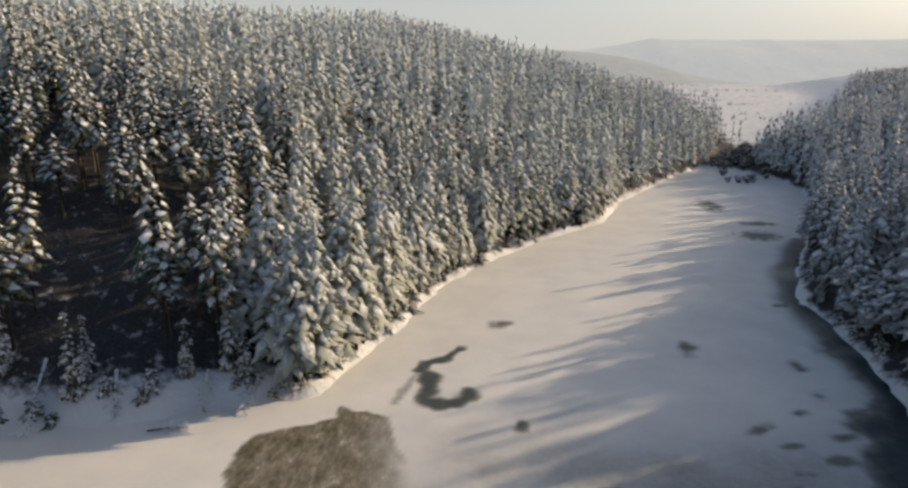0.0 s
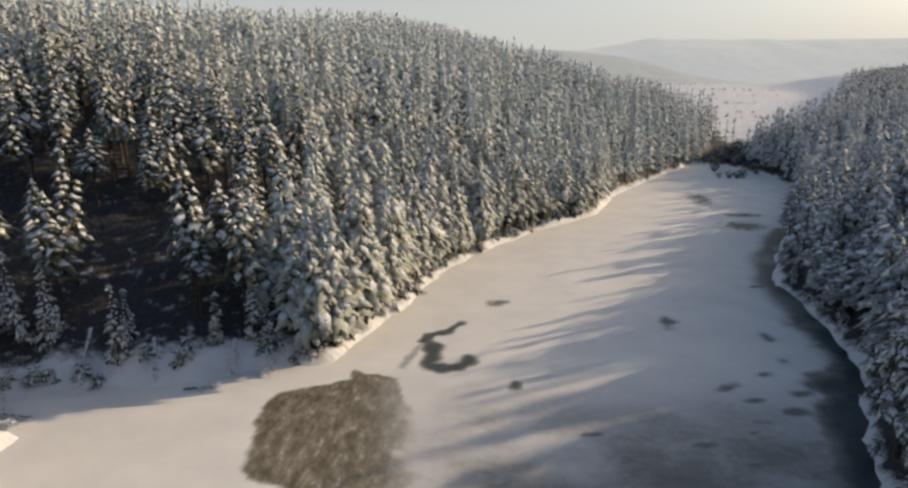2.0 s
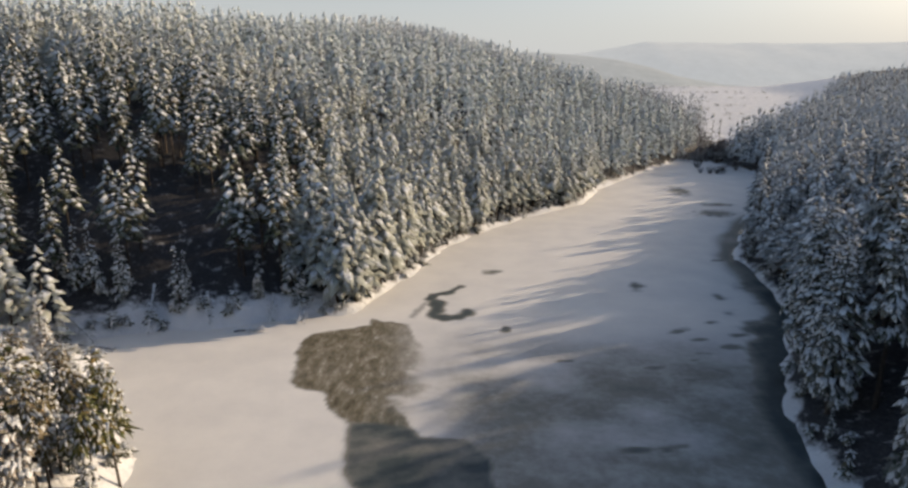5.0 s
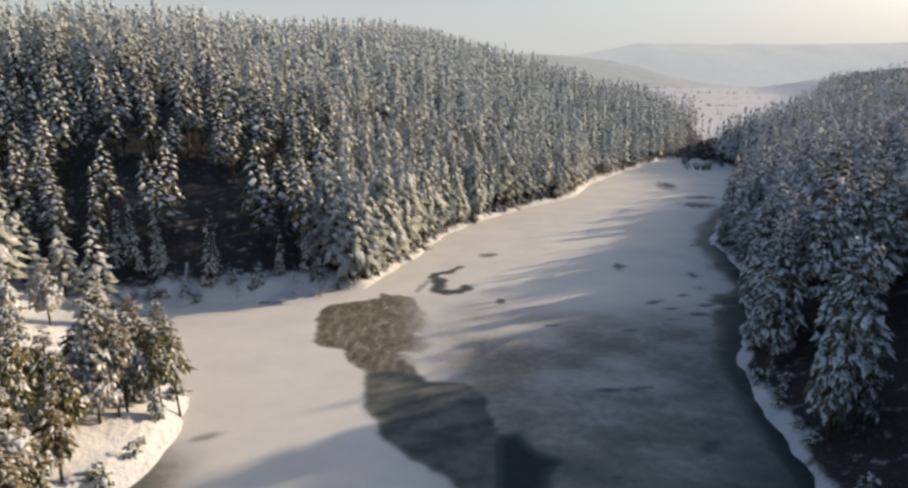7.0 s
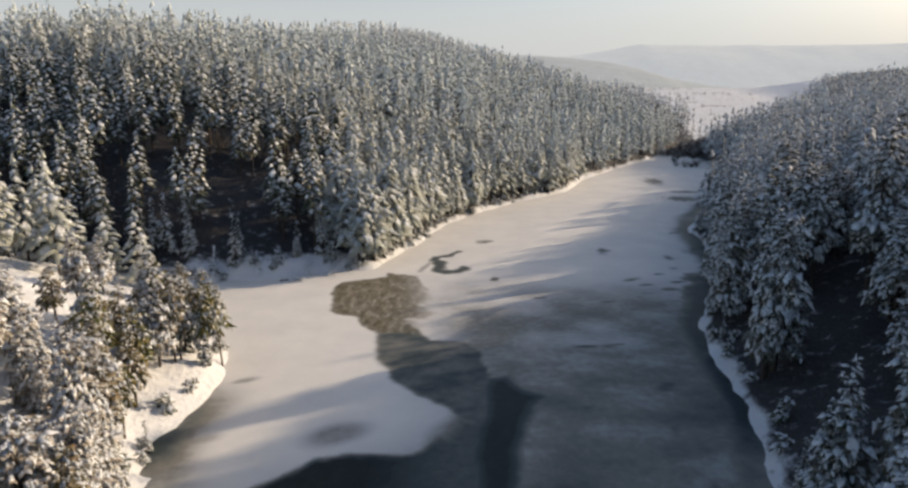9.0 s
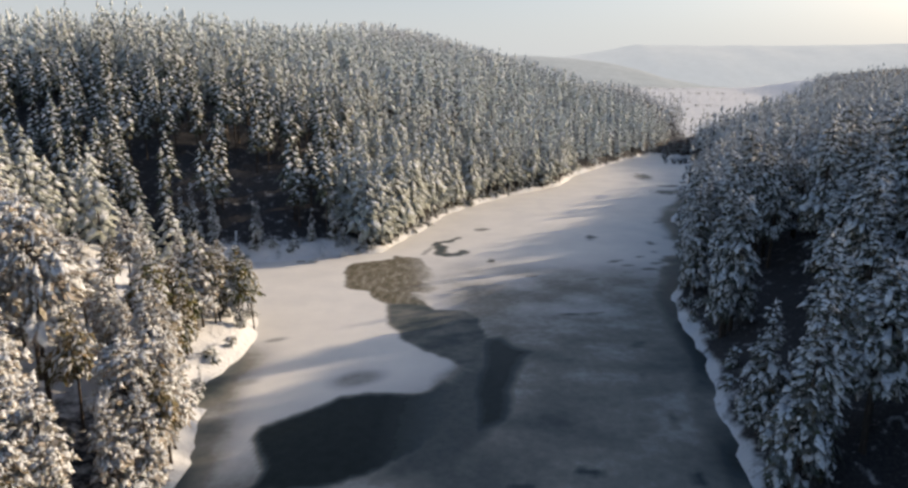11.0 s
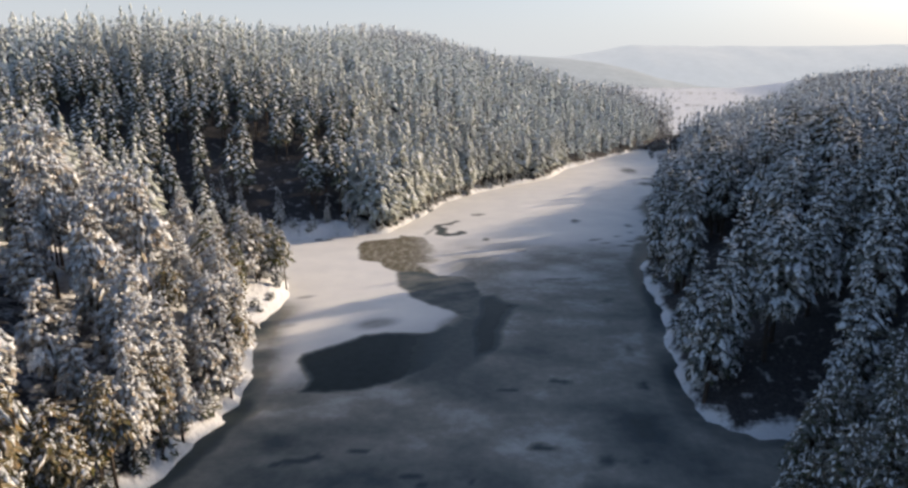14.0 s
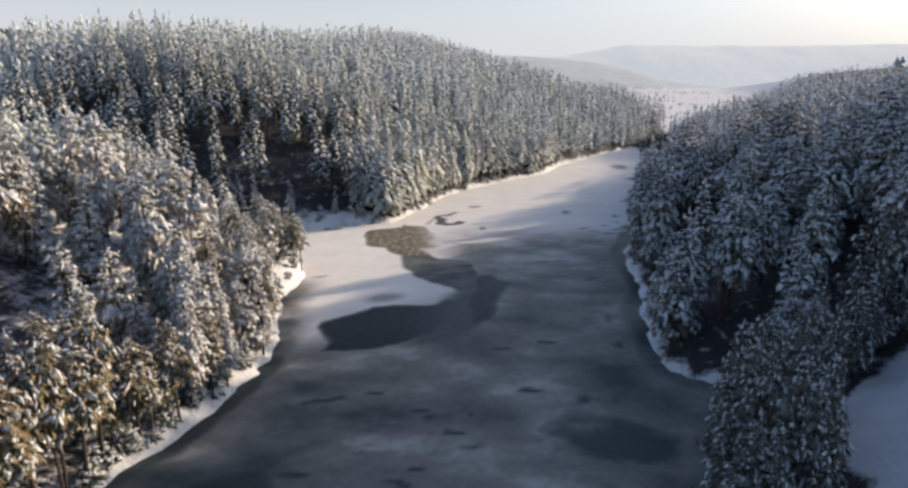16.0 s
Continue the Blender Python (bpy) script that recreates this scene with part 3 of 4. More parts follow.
def conifer(seed, tall, base, wide, boughs, power, detail, load=0.95, fingers=5):
    """A snow-laden conifer. base: the crown's lower end as a part of its height; power: how pointed it is; detail: 2 near, 1 middle, 0 far.
    Returns trunk, limbs, needles, snow."""
    rnd = random.Random(seed)
    trunk, limbs, needles, snow = Bag(), Bag(), Bag(), Bag()
    lean = [(0, 0)]
    for i in range(6):
        lean.append((lean[-1][0] + rnd.uniform(-0.16, 0.16), lean[-1][1] + rnd.uniform(-0.16, 0.16)))
    def spine(z):
        t = min(max(z / tall, 0), 0.999) * 6
        i = int(t)
        return np.array([lean[i][0] + (lean[i + 1][0] - lean[i][0]) * (t - i), lean[i][1] + (lean[i + 1][1] - lean[i][1]) * (t - i), z])
    def spray(at, az, pitch, length, width, big):
        oo, ss, nn = frames(az, pitch)
        tilt = rnd.uniform(-0.45, 0.45) if detail == 2 else rnd.uniform(-0.25, 0.25)
        ss, nn = ss * math.cos(tilt) + nn * math.sin(tilt), nn * math.cos(tilt) - ss * math.sin(tilt)
        width = width if load > 0.5 else width * 0.72
        axes = np.stack([oo * length, ss * width, nn * length * rnd.uniform(0.7, 1.4)])
        fan, fan_f, pad, pad_f = (FAN, FAN_F, PAD_LOW, PAD_LOW_F) if big else (FAN_LOW, FAN_LOW_F, PAD_LOW, PAD_LOW_F)
        jit = np.array([[rnd.uniform(-0.13, 0.13), rnd.uniform(-0.2, 0.2), rnd.uniform(-0.08, 0.08)] for _ in fan])
        needles.add(at + (fan + jit) @ axes, fan_f)
        for lo, hi in ((0.0, 0.3), (0.36, 0.62)) if big else ((0.0, 0.4),):      # clots of snow along the bough
            if rnd.random() > load * 0.9:
                continue
            jit = np.array([[rnd.uniform(-0.1, 0.1), rnd.uniform(-0.16, 0.16), rnd.uniform(-0.05, 0.08)] for _ in pad])
            lump = np.array([rnd.uniform(0.36, 0.6) if big else rnd.uniform(0.5, 0.9), rnd.uniform(0.6, 1.2), rnd.uniform(0.8, 1.4)])
            slide = np.array([rnd.uniform(lo, hi), rnd.uniform(-0.2, 0.2), 0])
            bow = np.array([0, 0, -0.5]) * slide[0] ** 1.4
            snow.add(at + np.array([0, 0, 0.03]) + ((pad + jit) * lump + slide + bow) @ axes, pad_f)
    girth = 0.010 * tall + 0.03
    stops = [-0.04, 0.02, 0.25, 0.5, 0.75, 0.97] if detail == 2 else [-0.04, 0.4, 0.95] if detail else [-0.03, 0.7]
    tube(trunk, [spine(max(s, 0) * tall) + np.array([0, 0, min(s, 0) * tall]) for s in stops], [girth * (1.3 if s < 0 else 1) * (1.03 - s) for s in stops], (3, 4, 7)[detail])
    lop, az = rnd.uniform(0, 6.28), rnd.uniform(0, 6.28)
    hole = [(rnd.uniform(0, 6.28), rnd.uniform(0.05, 0.7)) for _ in range(3)]
    lobes = [(rnd.uniform(0, 6.28), rnd.uniform(0.0, 0.95)) for _ in range(9)]
    for w in range(boughs):
        u = 1 - (1 - min(0.998, max(0.0, (w + rnd.uniform(-0.5, 0.5)) / boughs))) ** 0.62   # more boughs low down
        az += 2.4 + rnd.uniform(-0.3, 0.3)
        if detail == 2 and any(abs(u - hu) < 0.07 and math.cos(az - ha) > 0.6 for ha, hu in hole):
            continue
        z = tall * (base + (1 - base) * u)
        reach = wide * (1 - u) ** power * (0.6 + 0.4 * min(1, u / 0.16)) + 0.25
        lobe = max(max(0, math.cos(az - la)) ** 2 * max(0, 1 - abs(u - lu) / 0.14) for la, lu in lobes)
        length = reach * rnd.uniform(0.55, 1.05) * (0.82 + 0.5 * lobe) * (1 + 0.14 * math.cos(az - lop))
        pitch = 0.55 * u - 0.22 * (1 - u) + rnd.uniform(-0.18, 0.15)
        root = spine(z)
        o, s, n = frames(az, pitch)
        if detail == 2 and length > 0.9:
            r0 = 0.014 + 0.014 * length
            side = s * r0
            tip = root + o * length * 0.8
            limbs.add([root + side, root - side, root + np.array([0, 0, r0]), tip], [(0, 1, 3), (1, 2, 3), (2, 0, 3)])
        start = 0.16 if detail else 0.0
        spray(root + o * length * start, az, pitch, length * (1.04 - start), (0.21 + 0.125 * length + 0.14 * lobe) * (1 if detail == 2 else 1.2 if detail else 1.9) * rnd.uniform(0.8, 1.2), detail == 2)
        if detail and length > 0.8:
            for j in range(fingers if detail == 2 else 1):
                t = rnd.uniform(0.3, 0.85)
                sd = (-1) ** j
                at = root + o * length * t + np.array([0, 0, -0.20 * length * t * t])
                spray(at, az + sd * rnd.uniform(0.5, 1.15), pitch - rnd.uniform(0.05, 0.5), rnd.uniform(0.28, 0.5) * length * (1 if detail == 2 else 1.4) + 0.15, rnd.uniform(0.18, 0.36) + 0.05 * length, False)
    for k in range(7 if detail == 2 else 4):
        spray(spine(tall * (0.90 + 0.013 * k)), lop + 2.4 * k, 0.25 + 0.1 * k, 0.95 - 0.07 * k, 0.42, False)
    top = spine(tall * 0.97)
    tip = [top + np.array([0.13 * math.cos(a), 0.13 * math.sin(a), 0]) for a in (0, 1.57, 3.14, 4.71)] + [spine(tall) + np.array([0, 0, 0.35])]
    snow.add(tip, [(0, 1, 4), (1, 2, 4), (2, 3, 4), (3, 0, 4)])
    return trunk, limbs, needles, snow


def clumpy(seed, tall, base, wide, clumps, sides, power):
    """A conifer seen from afar: many drooping, fingered boughs round a stem, snow above and needles below."""
    rnd = random.Random(seed)
    trunk, needles, snow = Bag(), Bag(), Bag()
    tube(trunk, [(0, 0, -0.5), (0, 0, tall * 0.7)], [0.26, 0.12], 3)
    az = rnd.uniform(0, 6.28)
    lobes = [(rnd.uniform(0, 6.28), rnd.uniform(0.0, 0.95)) for _ in range(7)]
    load = rnd.uniform(0.84, 1.06)
    grain = (16.0 / clumps) ** 0.27          # the more boughs, the smaller each
    for i in range(clumps):
        u = 1 - (1 - min(0.99, (i + 0.5 * rnd.random()) / (clumps - 0.4))) ** 0.6
        az += 2.4 + rnd.uniform(-0.4, 0.4)
        lobe = max(max(0, math.cos(az - la)) ** 2 * max(0, 1 - abs(u - lu) / 0.16) for la, lu in lobes)
        reach = wide * (1 - u) ** power * (0.72 + 0.28 * min(1, u / 0.2)) * rnd.uniform(0.62, 0.98) * (0.88 + 0.34 * lobe)
        size = (0.16 * wide + 0.20 * reach) * grain * rnd.uniform(0.75, 1.3)
        off = max(0.0, reach - size * 0.75)
        z = tall * (base + (1 - base) * u)
        o = np.array([math.cos(az), math.sin(az), 0])
        c = o * off + np.array([0, 0, z])
        rim = []
        for k in range(sides):
            a = az + 6.283 * (k + rnd.uniform(-0.25, 0.25)) / sides
            out = max(0, math.cos(a - az))
            r = size * (0.62 + 0.42 * out) * rnd.uniform(0.7, 1.2)
            rim.append(c + np.array([r * math.cos(a), r * math.sin(a), -size * (0.25 + 0.65 * out) * rnd.uniform(0.5, 1.4)]))
        crown = c + np.array([0, 0, size * rnd.uniform(0.15, 0.45)]) - o * 0.2 * size
        if i == clumps - 1:
            crown = np.array([0, 0, tall])
        fringe = [c + (p - c) * (rnd.uniform(1.5, 1.9) if k % 2 == 0 else rnd.uniform(0.9, 1.2)) + np.array([0, 0, -0.22 * size]) for k, p in enumerate(rim)]
        needles.add([crown - np.array([0, 0, 0.16 * size])] + fringe, [(0, 1 + k, 1 + (k + 1) % sides) for k in range(sides)])
        if rnd.random() < load * (0.66 + 0.34 * min(1, 2.2 * u)):
            snow.add([crown] + rim, [(0, 1 + k, 1 + (k + 1) % sides) for k in range(sides) if rnd.random() < 0.88])
    return trunk, needles, snow


def tree_thing(name, recipe, label, category="tree", group="conifers round the lake", leaf=NEEDLES):
    root = tagged(new(name), label, category, group)
    for part_name, bag, mat, text, smooth in zip(("trunk", "branchwork", "crown", "snow_load"), conifer(*recipe), (BARK, BARK, leaf, TREE_SNOW),
                                                 ("", "", "dark green needle sprays", "white snow lying on the boughs"), (True, False, False, True)):
        if not bag.v:
            continue
        v, f = bag.arrays()
        ob = tagged(new(part_name, arrays_mesh(part_name, v, f, [mat], smooth=smooth)), text, kind="" if part_name == "trunk" else "stuff")
        ob.parent = root
    return root


#         seed tall  base  wide boughs power detail
PINES = [(11, 21.0, 0.36, 3.7, 116, 0.52, 2), (12, 19.0, 0.28, 3.4, 116, 0.56, 2), (13, 23.0, 0.42, 3.8, 116, 0.44, 2), (14, 20.0, 0.20, 3.3, 122, 0.72, 2),
         (15, 22.0, 0.26, 3.4, 122, 0.7, 2), (16, 17.0, 0.30, 3.5, 96, 0.5, 2), (17, 18.5, 0.16, 2.9, 106, 0.75, 2), (18, 24.0, 0.36, 3.6, 122, 0.55, 2)]
LABELS = ["tall pine with snow-laden drooping boughs on the lake bank", "slender snow-covered pine with layered boughs", "broad-topped tall pine weighed down by snow",
          "pointed spruce clad in snow to its foot", "tall narrow spruce with snow-loaded boughs", "shorter round-topped pine under fresh snow",
          "slim snow-dusted fir in the dense stand", "very tall bare-stemmed pine with a snowy crown"]
MID = [(41, 20.0, 0.22, 4.6, 48, 6, 0.62), (42, 20.0, 0.12, 4.3, 52, 6, 0.8), (43, 22.0, 0.28, 4.7, 48, 6, 0.55), (44, 18.0, 0.14, 4.2, 44, 6, 0.7), (45, 23.0, 0.15, 4.4, 54, 6, 0.82), (46, 21.0, 0.32, 4.7, 46, 6, 0.5),
       (47, 21.0, 0.2, 4.2, 50, 6, 0.7), (48, 19.0, 0.24, 4.5, 46, 6, 0.6)]
HIGH = [(91, 21.0, 0.40, 3.9, 44, 6, 0.55), (92, 22.5, 0.34, 3.6, 48, 6, 0.7), (93, 20.0, 0.42, 3.9, 42, 6, 0.5), (94, 23.0, 0.32, 3.5, 48, 6, 0.8)]
FAR = [(51, 20.0, 0.18, 4.3, 22, 5, 0.68), (52, 19.0, 0.12, 4.0, 22, 5, 0.8), (53, 22.0, 0.24, 4.4, 22, 5, 0.58), (54, 17.0, 0.13, 4.0, 20, 5, 0.7), (55, 22.0, 0.16, 4.2, 23, 5, 0.78), (56, 20.0, 0.2, 4.1, 21, 5, 0.66)]
REMOTE = [(61, 21.0, 0.2, 3.7, 8, 4, 0.6), (62, 19.0, 0.15, 3.5, 8, 4, 0.7), (63, 22.0, 0.22, 3.6, 8, 4, 0.55)]
HEDGE = [(81, 5.0, 0.05, 2.6, 4, 5, 0.3), (82, 3.8, 0.05, 2.2, 4, 5, 0.3)]


def template(recipe):
    v, f, m, n = [], [], [], 0
    for i, bag in enumerate(clumpy(*recipe)):
        a, b = bag.arrays()
        v.append(a); f.append(b + n); m.append(np.full(len(b), i)); n += len(a)
    return np.concatenate(v), np.concatenate(f), np.concatenate(m)


def woods(name, recipes, places, label, needles=NEEDLES, category="woodland", low=0.66, high=1.18):
    """Many trees joined into one mesh."""
    temps = [template(r) for r in recipes]
    rnd = np.random.RandomState(len(places))
    V, F, M, n = [], [], [], 0
    for x, y, z in places:
        v, f, m = temps[rnd.randint(len(temps))]
        a, s, h = rnd.uniform(0, 6.283), rnd.uniform(0.82, 1.18), rnd.uniform(low, high)
        c, si = math.cos(a) * s, math.sin(a) * s
        V.append(np.stack([v[:, 0] * c - v[:, 1] * si + x, v[:, 0] * si + v[:, 1] * c + y, v[:, 2] * h + z - 0.2], -1))
        F.append(f + n); M.append(m); n += len(v)
    me = arrays_mesh(name, np.concatenate(V), np.concatenate(F), [BARK, needles, TREE_SNOW], np.concatenate(M), smooth=True)
    return tagged(new(name, me), label, category, kind="stuff")


def scatter(x0, x1, y0, y1, gap, seed):
    rnd = np.random.RandomState(seed)
    X, Y = np.meshgrid(np.arange(x0, x1, gap), np.arange(y0, y1, gap * 0.87))
    X = X + (np.arange(len(X)) % 2)[:, None] * gap / 2
    X = X + rnd.uniform(-0.45, 0.45, X.shape) * gap
    Y = Y + rnd.uniform(-0.45, 0.45, X.shape) * gap
    return X.ravel(), Y.ravel()


def on_left(x, y):
    return x < np.interp(y, AXIS_Y, AXIS_X)


def tree_ground(x, y):
    """Where trees may stand: off the ice, off the open field and off the clearings."""
    d = outside_distance(x, y, LAKE)
    dv = outside_distance(x, y, VALLEY)
    ok = d > np.where((x < -25) & (y < 66), np.where(y > 12, 3.0, 0.9), np.where(on_left(x, y) & (y > 80), 0.7, 1.1)) + 0.6 * field_noise(x, y, 9, 101, 2)
    ok &= outside_distance(x, y, FIELD) > 2
    ok &= ~((dv < 2) & (y < 445))                                   # bare scrub grows at the lake's head instead
    ok &= ~((x < -31) & (x > -78) & (y > 71) & (d < np.where(x > -48, 6, 9)))          # open bank at the bay's head
    ok &= np.hypot((x + 76) / 18, (y - 101) / 9) > 1 + 0.25 * field_noise(x, y, 9, 103, 2)                 # dark gap above the bay
    ok &= np.hypot((x + 60) / 11, (y - 41) / 5) > 1                # clearing on the spit
    ok &= np.hypot((x + 39) / 5, (y - 24) / 4) > 1
    ok &= np.hypot((x + 57) / 10, (y + 19) / 9) > 1
    ok &= line_distance(x, y, [(-62, -20), (-49, -40), (-46, -56)]) > 5.5     # long glade inside the bank
    ok &= ~inside(x, y, CLEARING)
    ok &= np.hypot((x - 40) / 7, (y - 11) / 9) > 1                 # dark glade above the shaded bank
    ok &= ~((y < -29) & (y > -66) & (x > 28.5 + 0.56 * (y + 56)) & (x < 64))     # the clearing's open side
    ok &= ~((x > 0) & (x < 60) & (y < -16) & (line_distance(x, y, POINT) > 7))
    ok &= np.abs(x - 52 - 0.35 * (y - 30)) + 0.0 * y > np.where((y > 10) & (y < 58) & (x > 0), 2.6, -1)   # narrow forest ride
    return ok


def grounded(x, y):
    ok = tree_ground(x, y)
    x, y = x[ok], y[ok]
    return x, y, height(x, y)


def near_zone(x, y):
    return ((x < 0) & (x > -74) & (y > -58) & (y < 62)) | ((x > 0) & (x < 78) & (y > -75) & (y < 76))


x, y = scatter(-160, 180, -80, 190, 6.3, 7)
ok = (x > -0.84 * (y + 100) - 30) & (x < 0.74 * (y + 110) + 50) & ((x < 0) | (y > -16) | (x > 66))
ex, ey = scatter(-76, -30, -58, 14, 9.5, 23)
cx, cy = scatter(18, 60, -66, -17, 2.8, 17)                       # the crowded point
def shore_row(line, gap, out, seed, low=1.9, high=4.0):
    """Trees that stand close along the shore."""
    r, got = random.Random(seed), []
    for (x0, y0), (x1, y1) in zip(line[:-1], line[1:]):
        length = math.hypot(x1 - x0, y1 - y0)
        nx, ny = (y1 - y0) / length * out, -(x1 - x0) / length * out
        for k in range(int(length / gap + r.random())):
            t, o = (k + r.random()) * gap / length, r.uniform(low, high)
            got.append((x0 + (x1 - x0) * t + nx * o, y0 + (y1 - y0) * t + ny * o))
    return np.array(got).T


rows = [shore_row(LEFT_SHORE[21:26], 3.6, 1, 1, 3.6, 6.0), shore_row(LEFT_SHORE[25:33], 2.3, 1, 7, 0.9, 2.6), shore_row(LEFT_SHORE[2:10], 3.4, 1, 2, 1.0, 3.2), shore_row(LEFT_SHORE[7:11], 2.2, 1, 4), shore_row([(-20, 101), (-33, 93), (-38, 91)], 1.8, 1, 5), shore_row(RIGHT_SHORE[13:25], 6.0, 1, 3), shore_row(RIGHT_SHORE[3:9], 2.4, 1, 6, 0.8, 2.4)]
x, y, z = grounded(np.concatenate([x[ok], cx, ex] + [r[0] for r in rows]), np.concatenate([y[ok], cy, ey] + [r[1] for r in rows]))
thin = np.where(on_left(x, y), 0.97, np.where(y < -30, 1.0, np.where(y < 25, np.where(x > 48, 0.6, 0.22), np.where((y < 50) & (x < 52), 0.30, 0.74)))) + 0.22 * field_noise(x, y, 28, 111, 2)
tip = on_left(x, y) & (y > 16) & (y < 70) & (x > -84)           # the spit's open end
tip &= (y > 33) | (x > -52)
thin = np.where((x < -37) & (y > 74) & (y < 150), 0.66, thin)
thin = np.where(tip, np.where(x < -48, 0.3, 0.85), thin)
pick = np.random.RandomState(3).uniform(0, 1, len(x)) < thin
x, y, z = x[pick], y[pick], z[pick]
near = near_zone(x, y)
spots = list(zip(x[near], y[near], z[near]))
rnd = random.Random(77)
rnd.shuffle(spots)
spots.sort(key=lambda p: p[0] > 0)


def twig_zone(p):
    """Trees that carry little snow: on the spit's thin tip, at its near end and here and there between."""
    return p[1] < -30 or (p[0] > -49 and 12 < p[1] < 47) or (p[1] < 40 and int(abs(p[0] * 7 + p[1] * 13)) % 8 == 0)


models = [tree_thing("pine_tree", r, t, leaf=SUNLIT_DUSTED_NEEDLES) for r, t in zip(PINES, LABELS)]
TWIGGY = [(r[0] + 500, r[1] * 0.94, b, r[3] * 0.84, r[4] + 6, r[5], 2, 0.34, 6) for r, b in ((PINES[0], 0.46), (PINES[3], 0.38), (PINES[5], 0.48), (PINES[6], 0.34))]
twiggy = [tree_thing("pine_tree", r, "brownish-olive pine with thin broken snow on the spit", leaf=BROWN_NEEDLES) for r in TWIGGY]
lone = copy_thing(models[1], pose(-42.6, 28.3, 2.6))
lone.matrix_basis = pose(-42.6, 28.3, 2.4, 0, 0, 40) @ Matrix.Diagonal((0.95, 0.95, 0.84, 1))
# needle tone, and on the point scant snow, stand in for shade
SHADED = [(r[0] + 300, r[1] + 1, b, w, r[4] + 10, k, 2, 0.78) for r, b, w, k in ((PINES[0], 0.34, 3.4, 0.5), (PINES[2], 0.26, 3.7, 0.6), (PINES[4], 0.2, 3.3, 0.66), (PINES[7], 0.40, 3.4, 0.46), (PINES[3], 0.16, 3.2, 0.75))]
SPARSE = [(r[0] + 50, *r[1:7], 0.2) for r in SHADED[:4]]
shaded = [tree_thing("pine_tree", r, "tall pine carrying patchy snow, needles darkened for the bank's shade", leaf=SHADE_NEEDLES) for r in SHADED]
sparse = [tree_thing("pine_tree", r, "pine with thin snow, needles darkened for the bank's shade", leaf=SHADE_NEEDLES) for r in SPARSE]
spots.sort(key=lambda p: 2 + (p[1] < -16) if p[0] > 0 else 1 if twig_zone(p) else 0)
snowy_count = sum(p[0] <= 0 and not twig_zone(p) for p in spots)
lit_count = sum(p[0] <= 0 for p in spots)
full_count = lit_count + sum(p[0] > 0 and p[1] >= -16 for p in spots)
for i, (tx, ty, tz) in enumerate(spots):
    m = pose(tx, ty, tz - 0.15, 0, 0, rnd.uniform(0, 360)) @ Matrix.Diagonal((rnd.uniform(0.86, 1.14),) * 2 + (rnd.uniform(0.74, 1.08), 1))
    if -84 < tx < -10 and 16 < ty < 70:
        m = m @ Matrix.Diagonal((0.8, 0.8, 0.62, 1))
    elif tx < -10 and outside_distance(np.array([tx]), np.array([ty]), LAKE)[0] < 12 and ty > -40:
        m = m @ Matrix.Diagonal((0.85, 0.85, 0.76, 1))
    if tx > 0 and ty > -16:
        m = m @ Matrix.Diagonal((1.22, 1.22, 1.0, 1))
    if tx > 0 and 46 < ty < 82:
        m = m @ Matrix.Diagonal((1.0, 1.0, 1.07, 1))
    if ty < -17 and 0 < tx < 60:
        m = m @ Matrix.Diagonal((0.62, 0.62, 0.66, 1))
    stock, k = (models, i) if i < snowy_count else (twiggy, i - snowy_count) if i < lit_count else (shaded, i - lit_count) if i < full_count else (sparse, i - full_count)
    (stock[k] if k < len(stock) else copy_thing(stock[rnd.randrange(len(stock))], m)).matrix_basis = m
mids = np.array(list(zip(x[~near], y[~near], z[~near])))
side = on_left(mids[:, 0], mids[:, 1])
bay = side & (mids[:, 0] < -37) & (mids[:, 1] > 74) & (mids[:, 1] < 150)
woods("bay_woods", HIGH, mids[bay], "tall bare-stemmed pines with snowy crowns behind the bay")
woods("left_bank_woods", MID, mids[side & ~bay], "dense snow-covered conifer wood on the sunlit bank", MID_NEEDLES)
woods("right_bank_woods", MID, mids[~side], "snow-covered conifer wood on the shaded bank", SHADE_HAZE_NEEDLES)


def ring(gap, seed, y0, y1, left_depth, right_depth):
    x, y = scatter(-420, 560, y0, y1, gap, seed)
    ok = ((x < -160) | (x > 180) | (y > 190)) & (x > -0.84 * (y + 100) - 30) & (x < 0.74 * (y + 110) + 50)
    x, y = x[ok], y[ok]
    d = np.minimum(outside_distance(x, y, LAKE), outside_distance(x, y, VALLEY))
    ok = d < np.where(on_left(x, y), left_depth, right_depth)
    return grounded(x[ok], y[ok])


far_places = np.array(list(zip(*ring(7.3, 8, 60, 430, 270, 190))))
bx, by = scatter(-130, 130, -170, -46, 6.5, 19)
ok = ~inside(bx, by, CLEARING) & ((bx < -40) & ((by < -60) | (bx < -80)) | ((bx > 66) & (by < -47)) | ((bx > 20) & (by < -76)))
bx, by = bx[ok], by[ok]
bd = outside_distance(bx, by, LAKE)
bx, by = bx[bd > 3], by[bd > 3]
far_places = np.concatenate([far_places, np.array(list(zip(bx, by, height(bx, by))))])
far_side = on_left(far_places[:, 0], far_places[:, 1])
woods("far_left_woods", FAR, far_places[far_side], "distant frosted conifer forest on the sunlit hill, paled for haze", HAZE_FROST_NEEDLES, category="forest")
